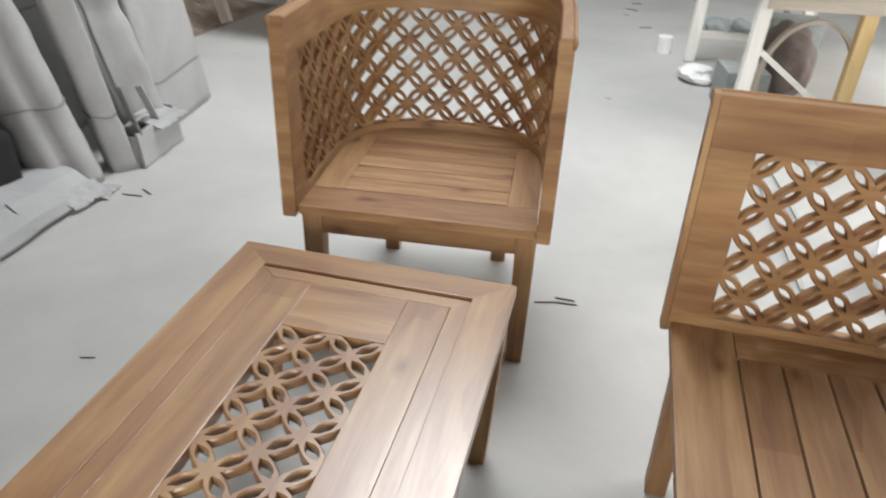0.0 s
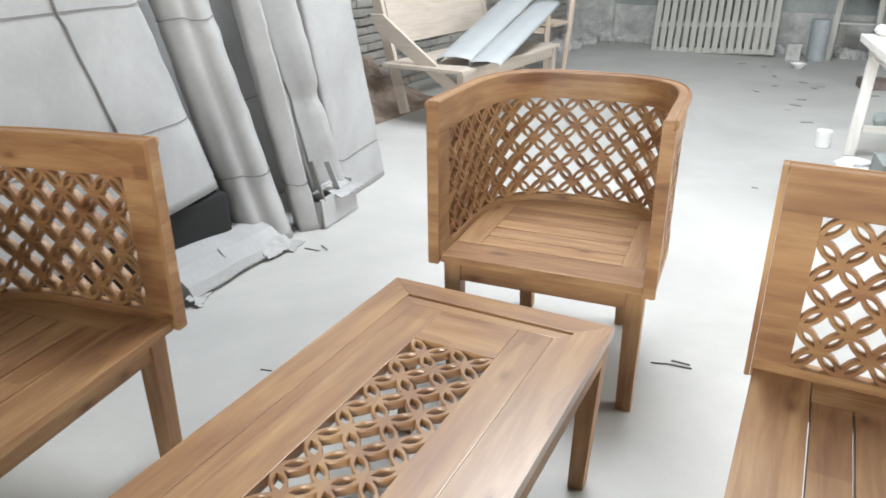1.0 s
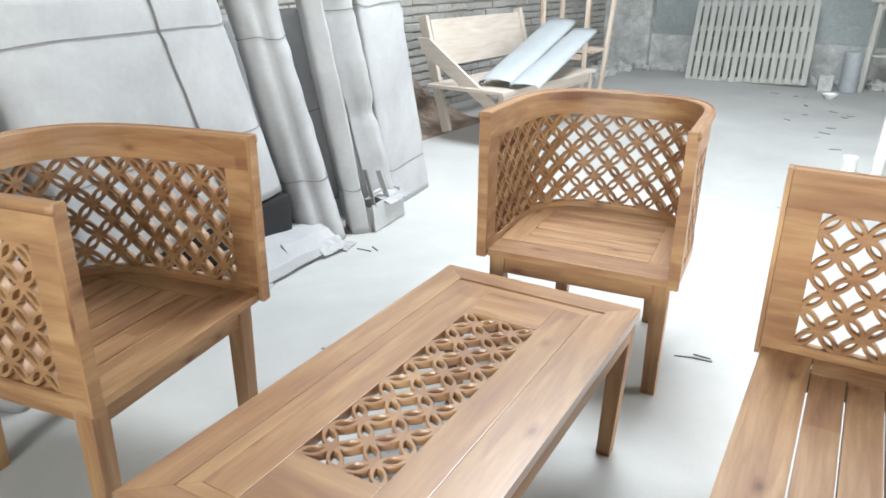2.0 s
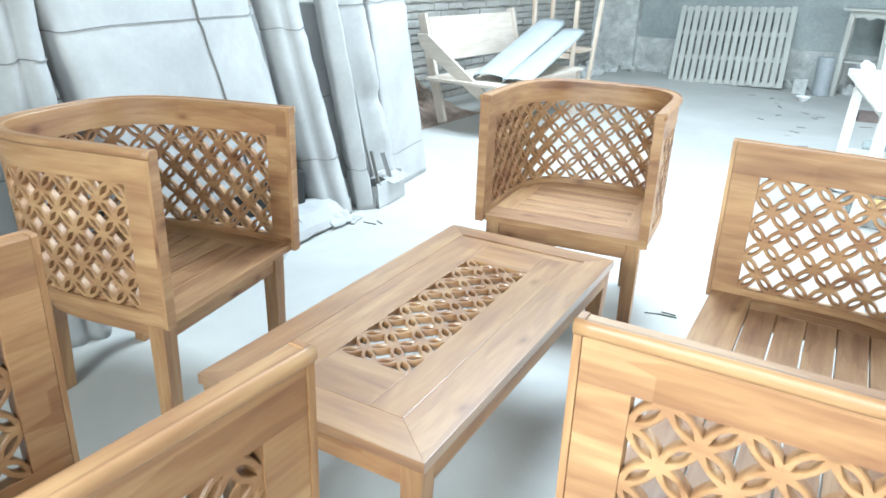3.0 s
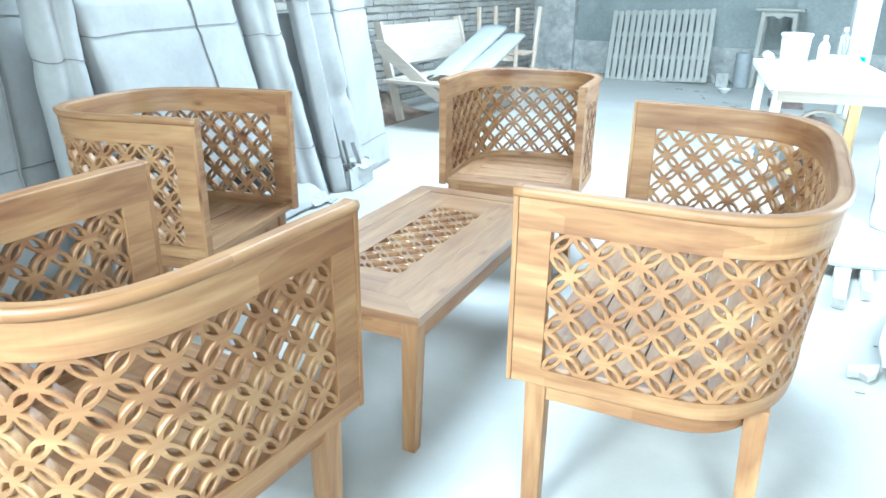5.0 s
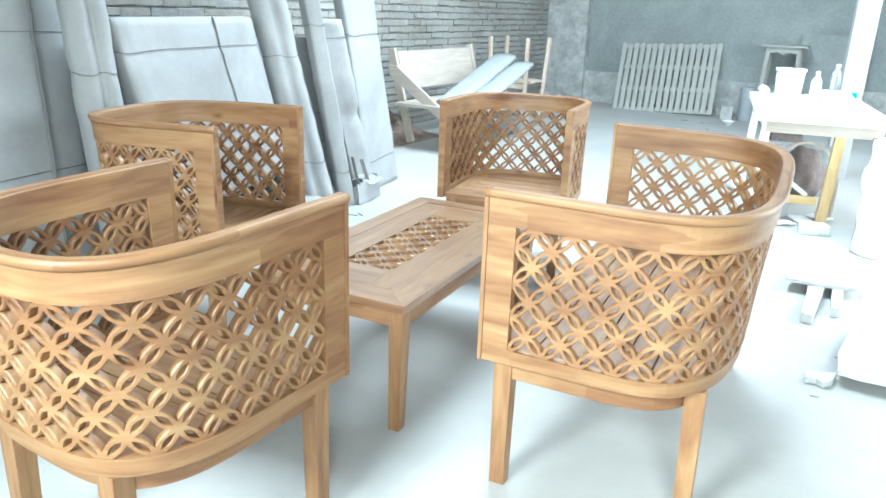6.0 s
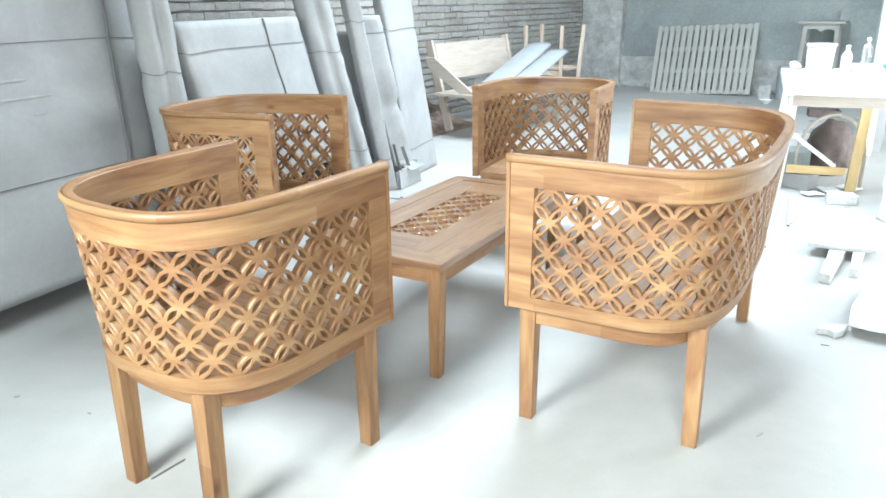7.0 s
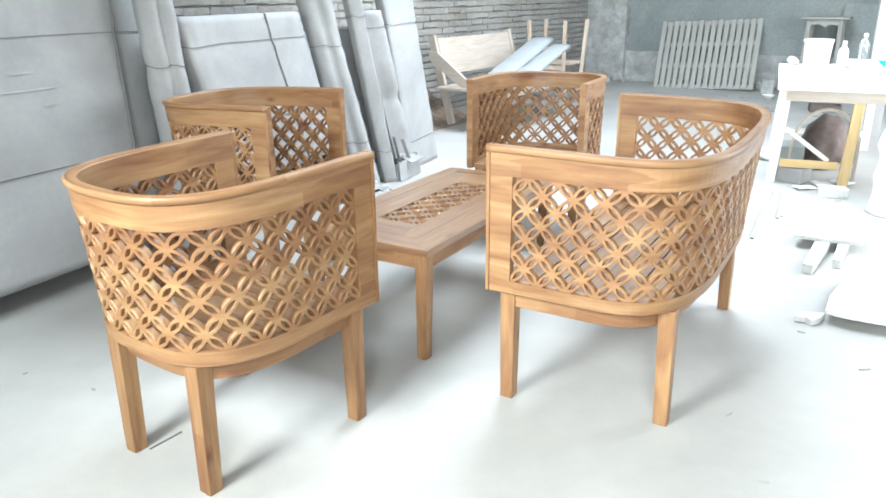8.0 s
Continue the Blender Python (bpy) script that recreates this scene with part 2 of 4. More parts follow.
def thing(name, at, label, category, group="", kind=""):
    ob = new(name)
    ob.matrix_world = at
    return tagged(ob, label, category, group, kind)


def bevelled(bm, w):
    if w:
        bmesh.ops.bevel(bm, geom=bm.edges[:], offset=w, segments=2, profile=0.7, affect="EDGES")
    return bm


def box(x0, x1, y0, y1, z0, z1, bevel=0.003, m=None):
    bm = bmesh.new()
    bmesh.ops.create_cube(bm, size=1.0)
    bmesh.ops.scale(bm, vec=(x1 - x0, y1 - y0, z1 - z0), verts=bm.verts)
    bmesh.ops.translate(bm, vec=((x0 + x1) / 2, (y0 + y1) / 2, (z0 + z1) / 2), verts=bm.verts)
    bevelled(bm, bevel)
    if m is not None:
        bm.transform(m)
    return bm


def bar(a, b, w, t, bevel=0.003, up=(0, 0, 1), taper=1.0):
    """A squared bar from a to b, w wide and t thick, tapering towards b."""
    a, b = Vector(a), Vector(b)
    z = (b - a).normalized()
    u = Vector(up)
    if abs(z.dot(u)) > 0.95:
        u = Vector((0, 1, 0))
    x = u.cross(z).normalized()
    y = z.cross(x)
    bm = bmesh.new()
    rings = []
    for p, k in ((a, 1.0), (b, taper)):
        rings.append([bm.verts.new(p + x * sx * w * k / 2 + y * sy * t * k / 2) for sx, sy in ((-1, -1), (1, -1), (1, 1), (-1, 1))])
    for i in range(4):
        bm.faces.new((rings[0][i], rings[0][(i + 1) % 4], rings[1][(i + 1) % 4], rings[1][i]))
    bm.faces.new(rings[0][::-1])
    bm.faces.new(rings[1])
    return bevelled(bm, bevel)


def prism(points, z0, z1, bevel=0.002):
    bm = bmesh.new()
    lo = [bm.verts.new((x, y, z0)) for x, y in points]
    hi = [bm.verts.new((x, y, z1)) for x, y in points]
    k = len(points)
    for i in range(k):
        bm.faces.new((lo[i], lo[(i + 1) % k], hi[(i + 1) % k], hi[i]))
    bm.faces.new(lo[::-1])
    bm.faces.new(hi)
    return bevelled(bm, bevel)


def lathe(profile, segs=24):
    """A turned shape from (radius, height) pairs."""
    bm = bmesh.new()
    rings = [[bm.verts.new((r * math.cos(2 * math.pi * i / segs), r * math.sin(2 * math.pi * i / segs), z)) for i in range(segs)] for r, z in profile]
    for a, b in zip(rings, rings[1:]):
        for i in range(segs):
            bm.faces.new((a[i], a[(i + 1) % segs], b[(i + 1) % segs], b[i]))
    bm.faces.new(rings[0][::-1])
    bm.faces.new(rings[-1])
    return bm


# ---- carved lattice of four-petalled flowers ----


def petal(bm, lay, put, p, q, thick, wide, hole):
    """Two carved halves of a hollow petal between the nodes p and q. put(s, z, off) gives the place."""
    dx, dz = q[0] - p[0], q[1] - p[1]
    length = math.hypot(dx, dz)
    ux, uz = dx / length, dz / length
    steps = 12
    for side in (-1, 1):
        rings = []
        for i in range(steps + 1):
            t = i / steps
            d = min(t, 1 - t) * length
            hw = min(d, wide * (0.45 + 0.55 * math.sin(math.pi * t) ** 0.8))
            h = t - 0.5
            ho = hole * max(0.0, 1 - (h / 0.29) ** 2) ** 0.9 if abs(h) < 0.29 else 0.0
            ho = min(ho, hw * 0.6)
            ch = 0.0022 * min(1.0, max(0.0, d - hw) / 0.006)
            chi = min(0.0016, ho * 0.4)
            ring = []
            for w, off in ((ho, -thick / 2 + 0.003), (ho + chi, -thick / 2), (hw - ch, -thick / 2), (hw, -thick / 2 + 0.003),
                           (hw, thick / 2 - 0.003), (hw - ch, thick / 2), (ho + chi, thick / 2), (ho, thick / 2 - 0.003)):
                s = p[0] + ux * t * length - uz * w * side
                z = p[1] + uz * t * length + ux * w * side
                ring.append((bm.verts.new(put(s, z, off)), (s, z + off)))
            rings.append(ring)
        for a, b in zip(rings, rings[1:]):
            for j in range(8):
                quad = [a[j], a[(j + 1) % 8], b[(j + 1) % 8], b[j]]
                f = bm.faces.new([v for v, _ in quad])
                for lp, (_, uvv) in zip(f.loops, quad):
                    lp[lay].uv = uvv


def lattice(put, s0, s1, z0, z1, rows, thick, cols=0, hole=0.13):
    """Nodes on a chequered grid, petals along the diagonals; the borders run through nodes."""
    bm = bmesh.new()
    lay = bm.loops.layers.uv.new("grain")
    dz = (z1 - z0) / rows
    cols = cols or max(2, 2 * round((s1 - s0) / dz / 2))
    ds = (s1 - s0) / cols
    for i in range(cols):
        for j in range(rows):
            a = (s0 + i * ds, z0 + j * dz)
            if (i + j) % 2 == 0:
                p, q = a, (a[0] + ds, a[1] + dz)
            else:
                p, q = (a[0] + ds, a[1]), (a[0], a[1] + dz)
            petal(bm, lay, put, p, q, thick, 0.33 * dz, hole * dz)
    return bm


# ---- tub seats ----
TOP, LOW, FOOT, SEAT, RAIL, BACKDROP = 0.8436, 0.3846, 0.4274, 0.407, 0.754, 0.012


def shell_curve(half, depth, straight, power):
    """Plan of the shell's middle line, from one arm's front round the back to the other's; facing +y."""
    pts = [(half, -0.01 * i * straight / 0.1) for i in range(11)]
    for i in range(1, 121):
        a = math.pi / 2 * i / 120
        pts.append((half * math.cos(a) ** (2 / power), -straight - (depth - straight) * math.sin(a) ** (2 / power)))
    pts += [(-x, y) for x, y in pts[-2::-1]]
    length = [0.0]
    for (x0, y0), (x1, y1) in zip(pts, pts[1:]):
        length.append(length[-1] + math.hypot(x1 - x0, y1 - y0))
    total = length[-1]
    fine = [(np.interp(total * i / 600, length, [p[0] for p in pts]), np.interp(total * i / 600, length, [p[1] for p in pts])) for i in range(601)]

    def where(s, off=0.0):
        k = min(max(s / total * 600, 0.0), 599.999)
        i = int(k)
        (x0, y0), (x1, y1) = fine[i], fine[i + 1]
        f = k - i
        lo, hi = fine[max(i - 6, 0)], fine[min(i + 7, 600)]
        tx, ty = hi[0] - lo[0], hi[1] - lo[1]
        d = math.hypot(tx, ty)
        extra = s - total * min(max(s / total, 0.0), 1.0)
        return (x0 + (x1 - x0) * f - ty / d * off + tx / d * extra, y0 + (y1 - y0) * f + tx / d * off + ty / d * extra)

    return where, total


def flare(z):
    """The back slopes in towards the floor: depth at height z as a share of that at the rim."""
    return 1.0 - 0.062 * min(1.15, max(0.0, (TOP - z) / (TOP - LOW)))


def sweep(where, s0, s1, profile, n, sag=None):
    """A closed profile of (off, z) pairs carried along the shell from s0 to s1."""
    bm = bmesh.new()
    lay = bm.loops.layers.uv.new("grain")
    girth = [0.0]
    for (a, b), (c, d) in zip(profile, profile[1:] + profile[:1]):
        girth.append(girth[-1] + math.hypot(c - a, d - b))
    rings = []
    for i in range(n + 1):
        s = s0 + (s1 - s0) * i / n
        ring = []
        for off, z in profile:
            x, y = where(s, off)
            ring.append(bm.verts.new((x, y * flare(z), z - (sag(s, z) if sag else 0.0))))
        rings.append((s, ring))
    k = len(profile)
    for (sa, a), (sb, b) in zip(rings, rings[1:]):
        for j in range(k):
            f = bm.faces.new((a[j], a[(j + 1) % k], b[(j + 1) % k], b[j]))
            for lp, uvv in zip(f.loops, ((sa, girth[j]), (sa, girth[j + 1]), (sb, girth[j + 1]), (sb, girth[j]))):
                lp[lay].uv = uvv
    for ring in (rings[0][1][::-1], rings[-1][1]):
        f = bm.faces.new(ring)
        for lp in f.loops:
            lp[lay].uv = (lp.vert.co.z, lp.vert.co.x)
    return bm


def turned_uv(bm):
    """Grain upright for stiles: swaps u and v."""
    lay = bm.loops.layers.uv.active
    for f in bm.faces:
        for lp in f.loops:
            lp[lay].uv = (lp[lay].uv.y, lp[lay].uv.x)
    return bm


def rounded(o0, o1, z0, z1, r=0.004):
    return [(o0 + r, z0), (o1 - r, z0), (o1, z0 + r), (o1, z1 - r), (o1 - r, z1), (o0 + r, z1), (o0, z1 - r), (o0, z0 + r)]


def rail_profile(o0, o1, z0, z1, low, high):
    """Squared section with its own rounding below and above."""
    return [(o0 + low, z0), (o1 - low, z0), (o1, z0 + low), (o1, z1 - high), (o1 - high, z1), (o0 + high, z1), (o0, z1 - high), (o0, z0 + low)]


def tub_seat(name, label, category, half, depth, straight, power, front_leg, back_leg, at, group=""):
    root = thing(name, at, label, category, group)
    t = 0.014
    where, total = shell_curve(half - t, depth - t, straight, power)
    stile = 0.073

    def sag(s, z):
        k = math.sin(math.pi * min(max(s / total, 0), 1)) ** 2
        return BACKDROP * k * max(0.0, (z - 0.64) / 0.2)

    n = 96
    part("top_rail", sweep(where, 0.0, total, rail_profile(-t, t, RAIL, TOP - 0.002, 0.0004, 0.003), n, sag), TEAK, root)
    part("bottom_rail", sweep(where, 0.0, total, rail_profile(-t, t, LOW, FOOT, 0.004, 0.0004), n), TEAK, root)
    lip = [(t - 0.002, TOP - 0.022), (t + 0.003, TOP - 0.022), (t + 0.007, TOP - 0.016), (t + 0.008, TOP - 0.009), (t + 0.006, TOP - 0.003), (t + 0.002, TOP + 0.001), (t - 0.002, TOP + 0.0005)]
    part("rim_moulding", sweep(where, -0.0125, total + 0.0125, lip, n, sag), TEAK, root, smooth=True)
    for a, b in ((0.0, stile - 0.0002), (total - stile + 0.0002, total)):
        part("arm_stile", sweep(where, a, b, rounded(-t, t, FOOT + 0.00005, RAIL - 0.00005, 0.0003), 4), TEAK, root)
    for a, b in ((-0.012, -0.001), (total + 0.001, total + 0.012)):
        part("front_edge_trim", turned_uv(sweep(where, a, b, rounded(-t - 0.001, t + 0.003, LOW, TOP - 0.0005, 0.003), 2)), TEAK, root)

    def put(s, z, off):
        x, y = where(s, off)
        return (x, y * flare(z), z - sag(s, z))

    part("carved_lattice", lattice(put, stile, total - stile, FOOT, RAIL, 7, 0.022), TEAK, root, "carved openwork of four-petalled flowers")

    inner = half - 2 * t - 0.002
    low = flare(SEAT)

    def reach(y):
        if -y <= straight * low:
            return inner
        k = min(1.0, (-y - straight * low) / ((depth - 2 * t - straight) * low))
        return inner * max(0.0, 1 - k ** power) ** (1 / power)

    def slab(x0, x1, y0, y1):
        ys = [y0 + (y1 - y0) * i / 10 for i in range(11)]
        right = [(min(x1, reach(y)), y) for y in ys]
        left = [(max(x0, -reach(y)), y) for y in reversed(ys)]
        pts = []
        for p in right + left:
            if not pts or math.hypot(p[0] - pts[-1][0], p[1] - pts[-1][1]) > 0.002:
                pts.append(p)
        if math.hypot(pts[0][0] - pts[-1][0], pts[0][1] - pts[-1][1]) < 0.002:
            pts.pop()
        return prism(pts, SEAT - 0.022, SEAT, 0.0018)

    back = -(depth - 2 * t) * low + 0.006
    edge = inner - 0.075
    part("seat_front_board", slab(-inner, inner, -0.115, -0.004), TEAK, root)
    part("seat_back_board", slab(-inner, inner, back, -0.485), TEAK, root)
    for sx in (-1, 1):
        x0, x1 = sorted((sx * edge, sx * inner))
        bm = slab(x0, x1, -0.4835, -0.1165)
        part("seat_side_board", bm, TEAK, root)
    for i in range(5):
        y1 = -0.119 - i * 0.0734
        part("seat_slat", slab(-edge + 0.001, edge - 0.001, y1 - 0.0688, y1), TEAK, root)
    part("front_apron", box(-front_leg[0] + 0.02, front_leg[0] - 0.02, front_leg[1] - 0.006, front_leg[1] + 0.016, LOW - 0.066, LOW - 0.001), TEAK, root)
    part("curved_apron", sweep(where, 0.062, total - 0.062, rounded(-0.046, -0.024, LOW - 0.056, LOW - 0.001, 0.003), n), TEAK, root)
    for sx in (-1, 1):
        fx, fy = front_leg
        part("leg", bar((sx * fx, fy, 0.0), (sx * fx, fy, LOW - 0.001), 0.042, 0.042, 0.003, taper=1.18), TEAK, root)
        bx, by = back_leg
        part("leg", bar((sx * bx, by, 0.0), (sx * (bx + 0.002), by + 0.010, LOW - 0.001), 0.044, 0.042, 0.003, taper=1.18), TEAK, root)
    return root


CHAIR_FAR = tub_seat("tub_chair", "varnished teak tub chair with carved lattice heading the low table", "armchair", 0.309, 0.636, 0.25, 3.0,
                     (0.258, -0.058), (0.170, -0.549), pose(1.736, 1.7945, 0, 0, 0, 190.0), "tub chairs round the table")
c = copy_thing(CHAIR_FAR, pose(1.889, 0.099, 0, 0, 0, 0.7))
tagged(c, "honey-coloured teak tub chair with carved lattice and rounded back", "armchair")
c = copy_thing(CHAIR_FAR, pose(1.203, 0.823, 0, 0, 0, -76.06))
tagged(c, "dark-seated teak tub chair with carved lattice beside the wrapped packages", "armchair")
tub_seat("tub_loveseat", "long two-seat teak tub settee with carved lattice and slatted seat", "settee", 0.634, 0.636, 0.25, 3.7,
         (0.579, -0.049), (0.494, -0.530), pose(2.370, 1.005, 0, 0, 0, 95.07))


# ---- low table ----


def frame_ring(name, hx, hy, wx, wy, z0, z1, parent, label="", cy=0.0):
    """Four mitred boards round a rectangle of half sizes hx, hy."""
    ix, iy = hx - wx, hy - wy
    g = 0.0002
    for quad in ([(-hx + g, hy), (hx - g, hy), (ix - g, iy), (-ix + g, iy)], [(hx - g, -hy), (-hx + g, -hy), (-ix + g, -iy), (ix - g, -iy)],
                 [(hx, hy - g), (hx, -hy + g), (ix, -iy + g), (ix, iy - g)], [(-hx, -hy + g), (-hx, hy - g), (-ix, iy - g), (-ix, -iy + g)]):
        part(name, prism([(x, y + cy) for x, y in quad[::-1]], z0, z1, 0.0008), TABLETOP, parent, label)


def low_table():
    root = thing("coffee_table", pose(1.801, 0.985, 0, 0, 0, 5.06), "low teak coffee table with a carved lattice panel in its top", "table")
    hx, hy, z = 0.2816, 0.567, 0.433
    frame_ring("border_board", hx, hy, 0.073, 0.066, z - 0.024, z, root)
    frame_ring("inner_moulding", 0.2084, 0.4955, 0.0326, 0.029, z - 0.024, z - 0.0015, root, cy=-0.004)
    for sx in (-1, 1):
        part("panel_board", box(min(sx * 0.095, sx * 0.1752), max(sx * 0.095, sx * 0.1752), -0.4698, 0.4615, z - 0.024, z - 0.001, 0.0014), TABLETOP, root)
    for sy in (-1, 1):
        part("panel_board", box(-0.0946, 0.0946, 0.326 if sy > 0 else -0.4698, 0.4615 if sy > 0 else -0.326, z - 0.024, z - 0.001, 0.0008), TABLETOP, root)
    part("backing_strip", prism([(-0.214, -0.506), (0.214, -0.506), (0.214, -0.38), (-0.214, -0.38)], z - 0.034, z - 0.0245, 0.001), TEAK, root)
    part("backing_strip", prism([(-0.214, 0.38), (0.214, 0.38), (0.214, 0.506), (-0.214, 0.506)], z - 0.034, z - 0.0245, 0.001), TEAK, root)
    for sx in (-1, 1):
        part("backing_strip", box(min(sx * 0.13, sx * 0.214), max(sx * 0.13, sx * 0.214), -0.379, 0.379, z - 0.034, z - 0.0245, 0.001), TEAK, root)
    part("carved_lattice", lattice(lambda s, y, off: (y, s, z - 0.012 + off), -0.326, 0.326, -0.095, 0.095, 4, 0.018, 14, 0.17), TABLETOP, root, "carved openwork of four-petalled flowers")
    for sy in (-1, 1):
        part("apron", box(-hx + 0.05, hx - 0.05, sy * (hy - 0.018) - 0.011, sy * (hy - 0.018) + 0.011, z - 0.074, z - 0.0245), TEAK, root)
    for sx in (-1, 1):
        part("apron", box(sx * (hx - 0.018) - 0.011, sx * (hx - 0.018) + 0.011, -hy + 0.05, hy - 0.05, z - 0.074, z - 0.0245), TEAK, root)
        for sy in (-1, 1):
            part("leg", bar((sx * (hx - 0.044), sy * (hy - 0.040), 0), (sx * (hx - 0.030), sy * (hy - 0.030), z - 0.0245), 0.038, 0.038, 0.003, taper=1.28), TEAK, root)
    return root


low_table()

# ---- room ----


def joined(boxes):
    bm = bmesh.new()
    for b in boxes:
        me = bpy.data.meshes.new("tmp")
        o = box(*b, bevel=0)
        o.to_mesh(me)
        o.free()
        bm.from_mesh(me)
        bpy.data.meshes.remove(me)
    return bm


def structure(name, bm, material, label, category):
    return tagged(part(name, bm, material), label, category, kind="structure")


WX, NY = -1.15, 8.85
bm = bmesh.new()
bmesh.ops.create_grid(bm, x_segments=1, y_segments=1, size=400)
bmesh.ops.translate(bm, vec=(0, 0, -0.012), verts=bm.verts)
structure("ground", bm, RUBBLE, "pale trodden ground outside the workshop", "ground")
structure("floor", joined([(WX - 0.2, 5.1, -2.4, NY + 0.2, -0.2, 0.0)]), CONCRETE, "pale dusty trowelled concrete workshop floor", "floor")
west = structure("wall_west", joined([(WX - 0.25, WX - 0.012, -2.4, NY + 0.2, 0, 4.2)]), MORTAR, "bare grey brick wall with uneven mortar", "wall")
structure("wall_north", joined([(WX - 0.012, 5.1, NY, NY + 0.2, 0, 4.2)]), PLASTER, "rough grey rendered masonry wall", "wall")
structure("pier", joined([(WX, WX + 0.6, NY - 0.16, NY, 0, 4.2)]), RUBBLE, "rough stone corner pier of the far wall", "pier")
structure("plinth", joined([(WX + 0.6, 4.9, NY - 0.07, NY, 0, 0.42)]), RUBBLE, "rough pale plinth along the far wall", "plinth")
structure("wall_east", joined([(4.9, 5.1, -2.4, 2.6, 0, 4.2), (4.9, 5.1, 5.2, NY, 0, 4.2), (4.9, 5.1, 2.6, 5.2, 2.4, 4.2)]), PLASTER, "plain grey rendered wall with a wide gateway", "wall")
structure("wall_south", joined([(WX - 0.012, 1.7, -2.4, -2.2, 0, 4.2), (2.5, 3.5, -2.4, -2.2, 0, 4.2), (4.5, 4.9, -2.4, -2.2, 0, 4.2), (1.7, 2.5, -2.4, -2.2, 2.2, 4.2), (3.5, 4.5, -2.4, -2.2, 2.2, 4.2), (1.7, 2.5, -2.4, -2.2, 0, 1.25), (3.5, 4.5, -2.4, -2.2, 0, 1.25)]), PLASTER, "grey rendered wall with two wide openings", "wall")
structure("ceiling", joined([(WX - 0.25, 5.1, -2.4, 2.3, 4.2, 4.3), (WX - 0.25, 5.1, 4.7, NY + 0.2, 4.2, 4.3), (WX - 0.25, 0.4, 2.3, 4.7, 4.2, 4.3), (2.45, 5.1, 2.3, 4.7, 4.2, 4.3)]), ROOF, "grey sheet roof with an open skylight", "ceiling")


# ---- wrapped packages along the brick wall ----


def lobed(w, t, lobes, n=56):
    """A closed outline, w along y and t along x, front towards +x; lobes 1 is a rounded slab, 2 two tubes side by side."""
    pts = []
    for i in range(n):
        a = 2 * math.pi * i / n
        if lobes == 1:
            ca, sa = math.cos(a), math.sin(a)
            p = 2 / 7.0
            x, y = t / 2 * math.copysign(abs(ca) ** p, ca), w / 2 * math.copysign(abs(sa) ** p, sa)
        else:
            ca, sa = math.cos(a), math.sin(a)
            y = w / 2 * math.copysign(abs(sa) ** 0.8, sa)
            k = 0.72 + 0.28 * abs(math.sin(math.pi * lobes * (y / w + 0.5)))
            x = t / 2 * math.copysign(abs(ca) ** 0.55, ca) * k
        pts.append((x, y))
    return pts


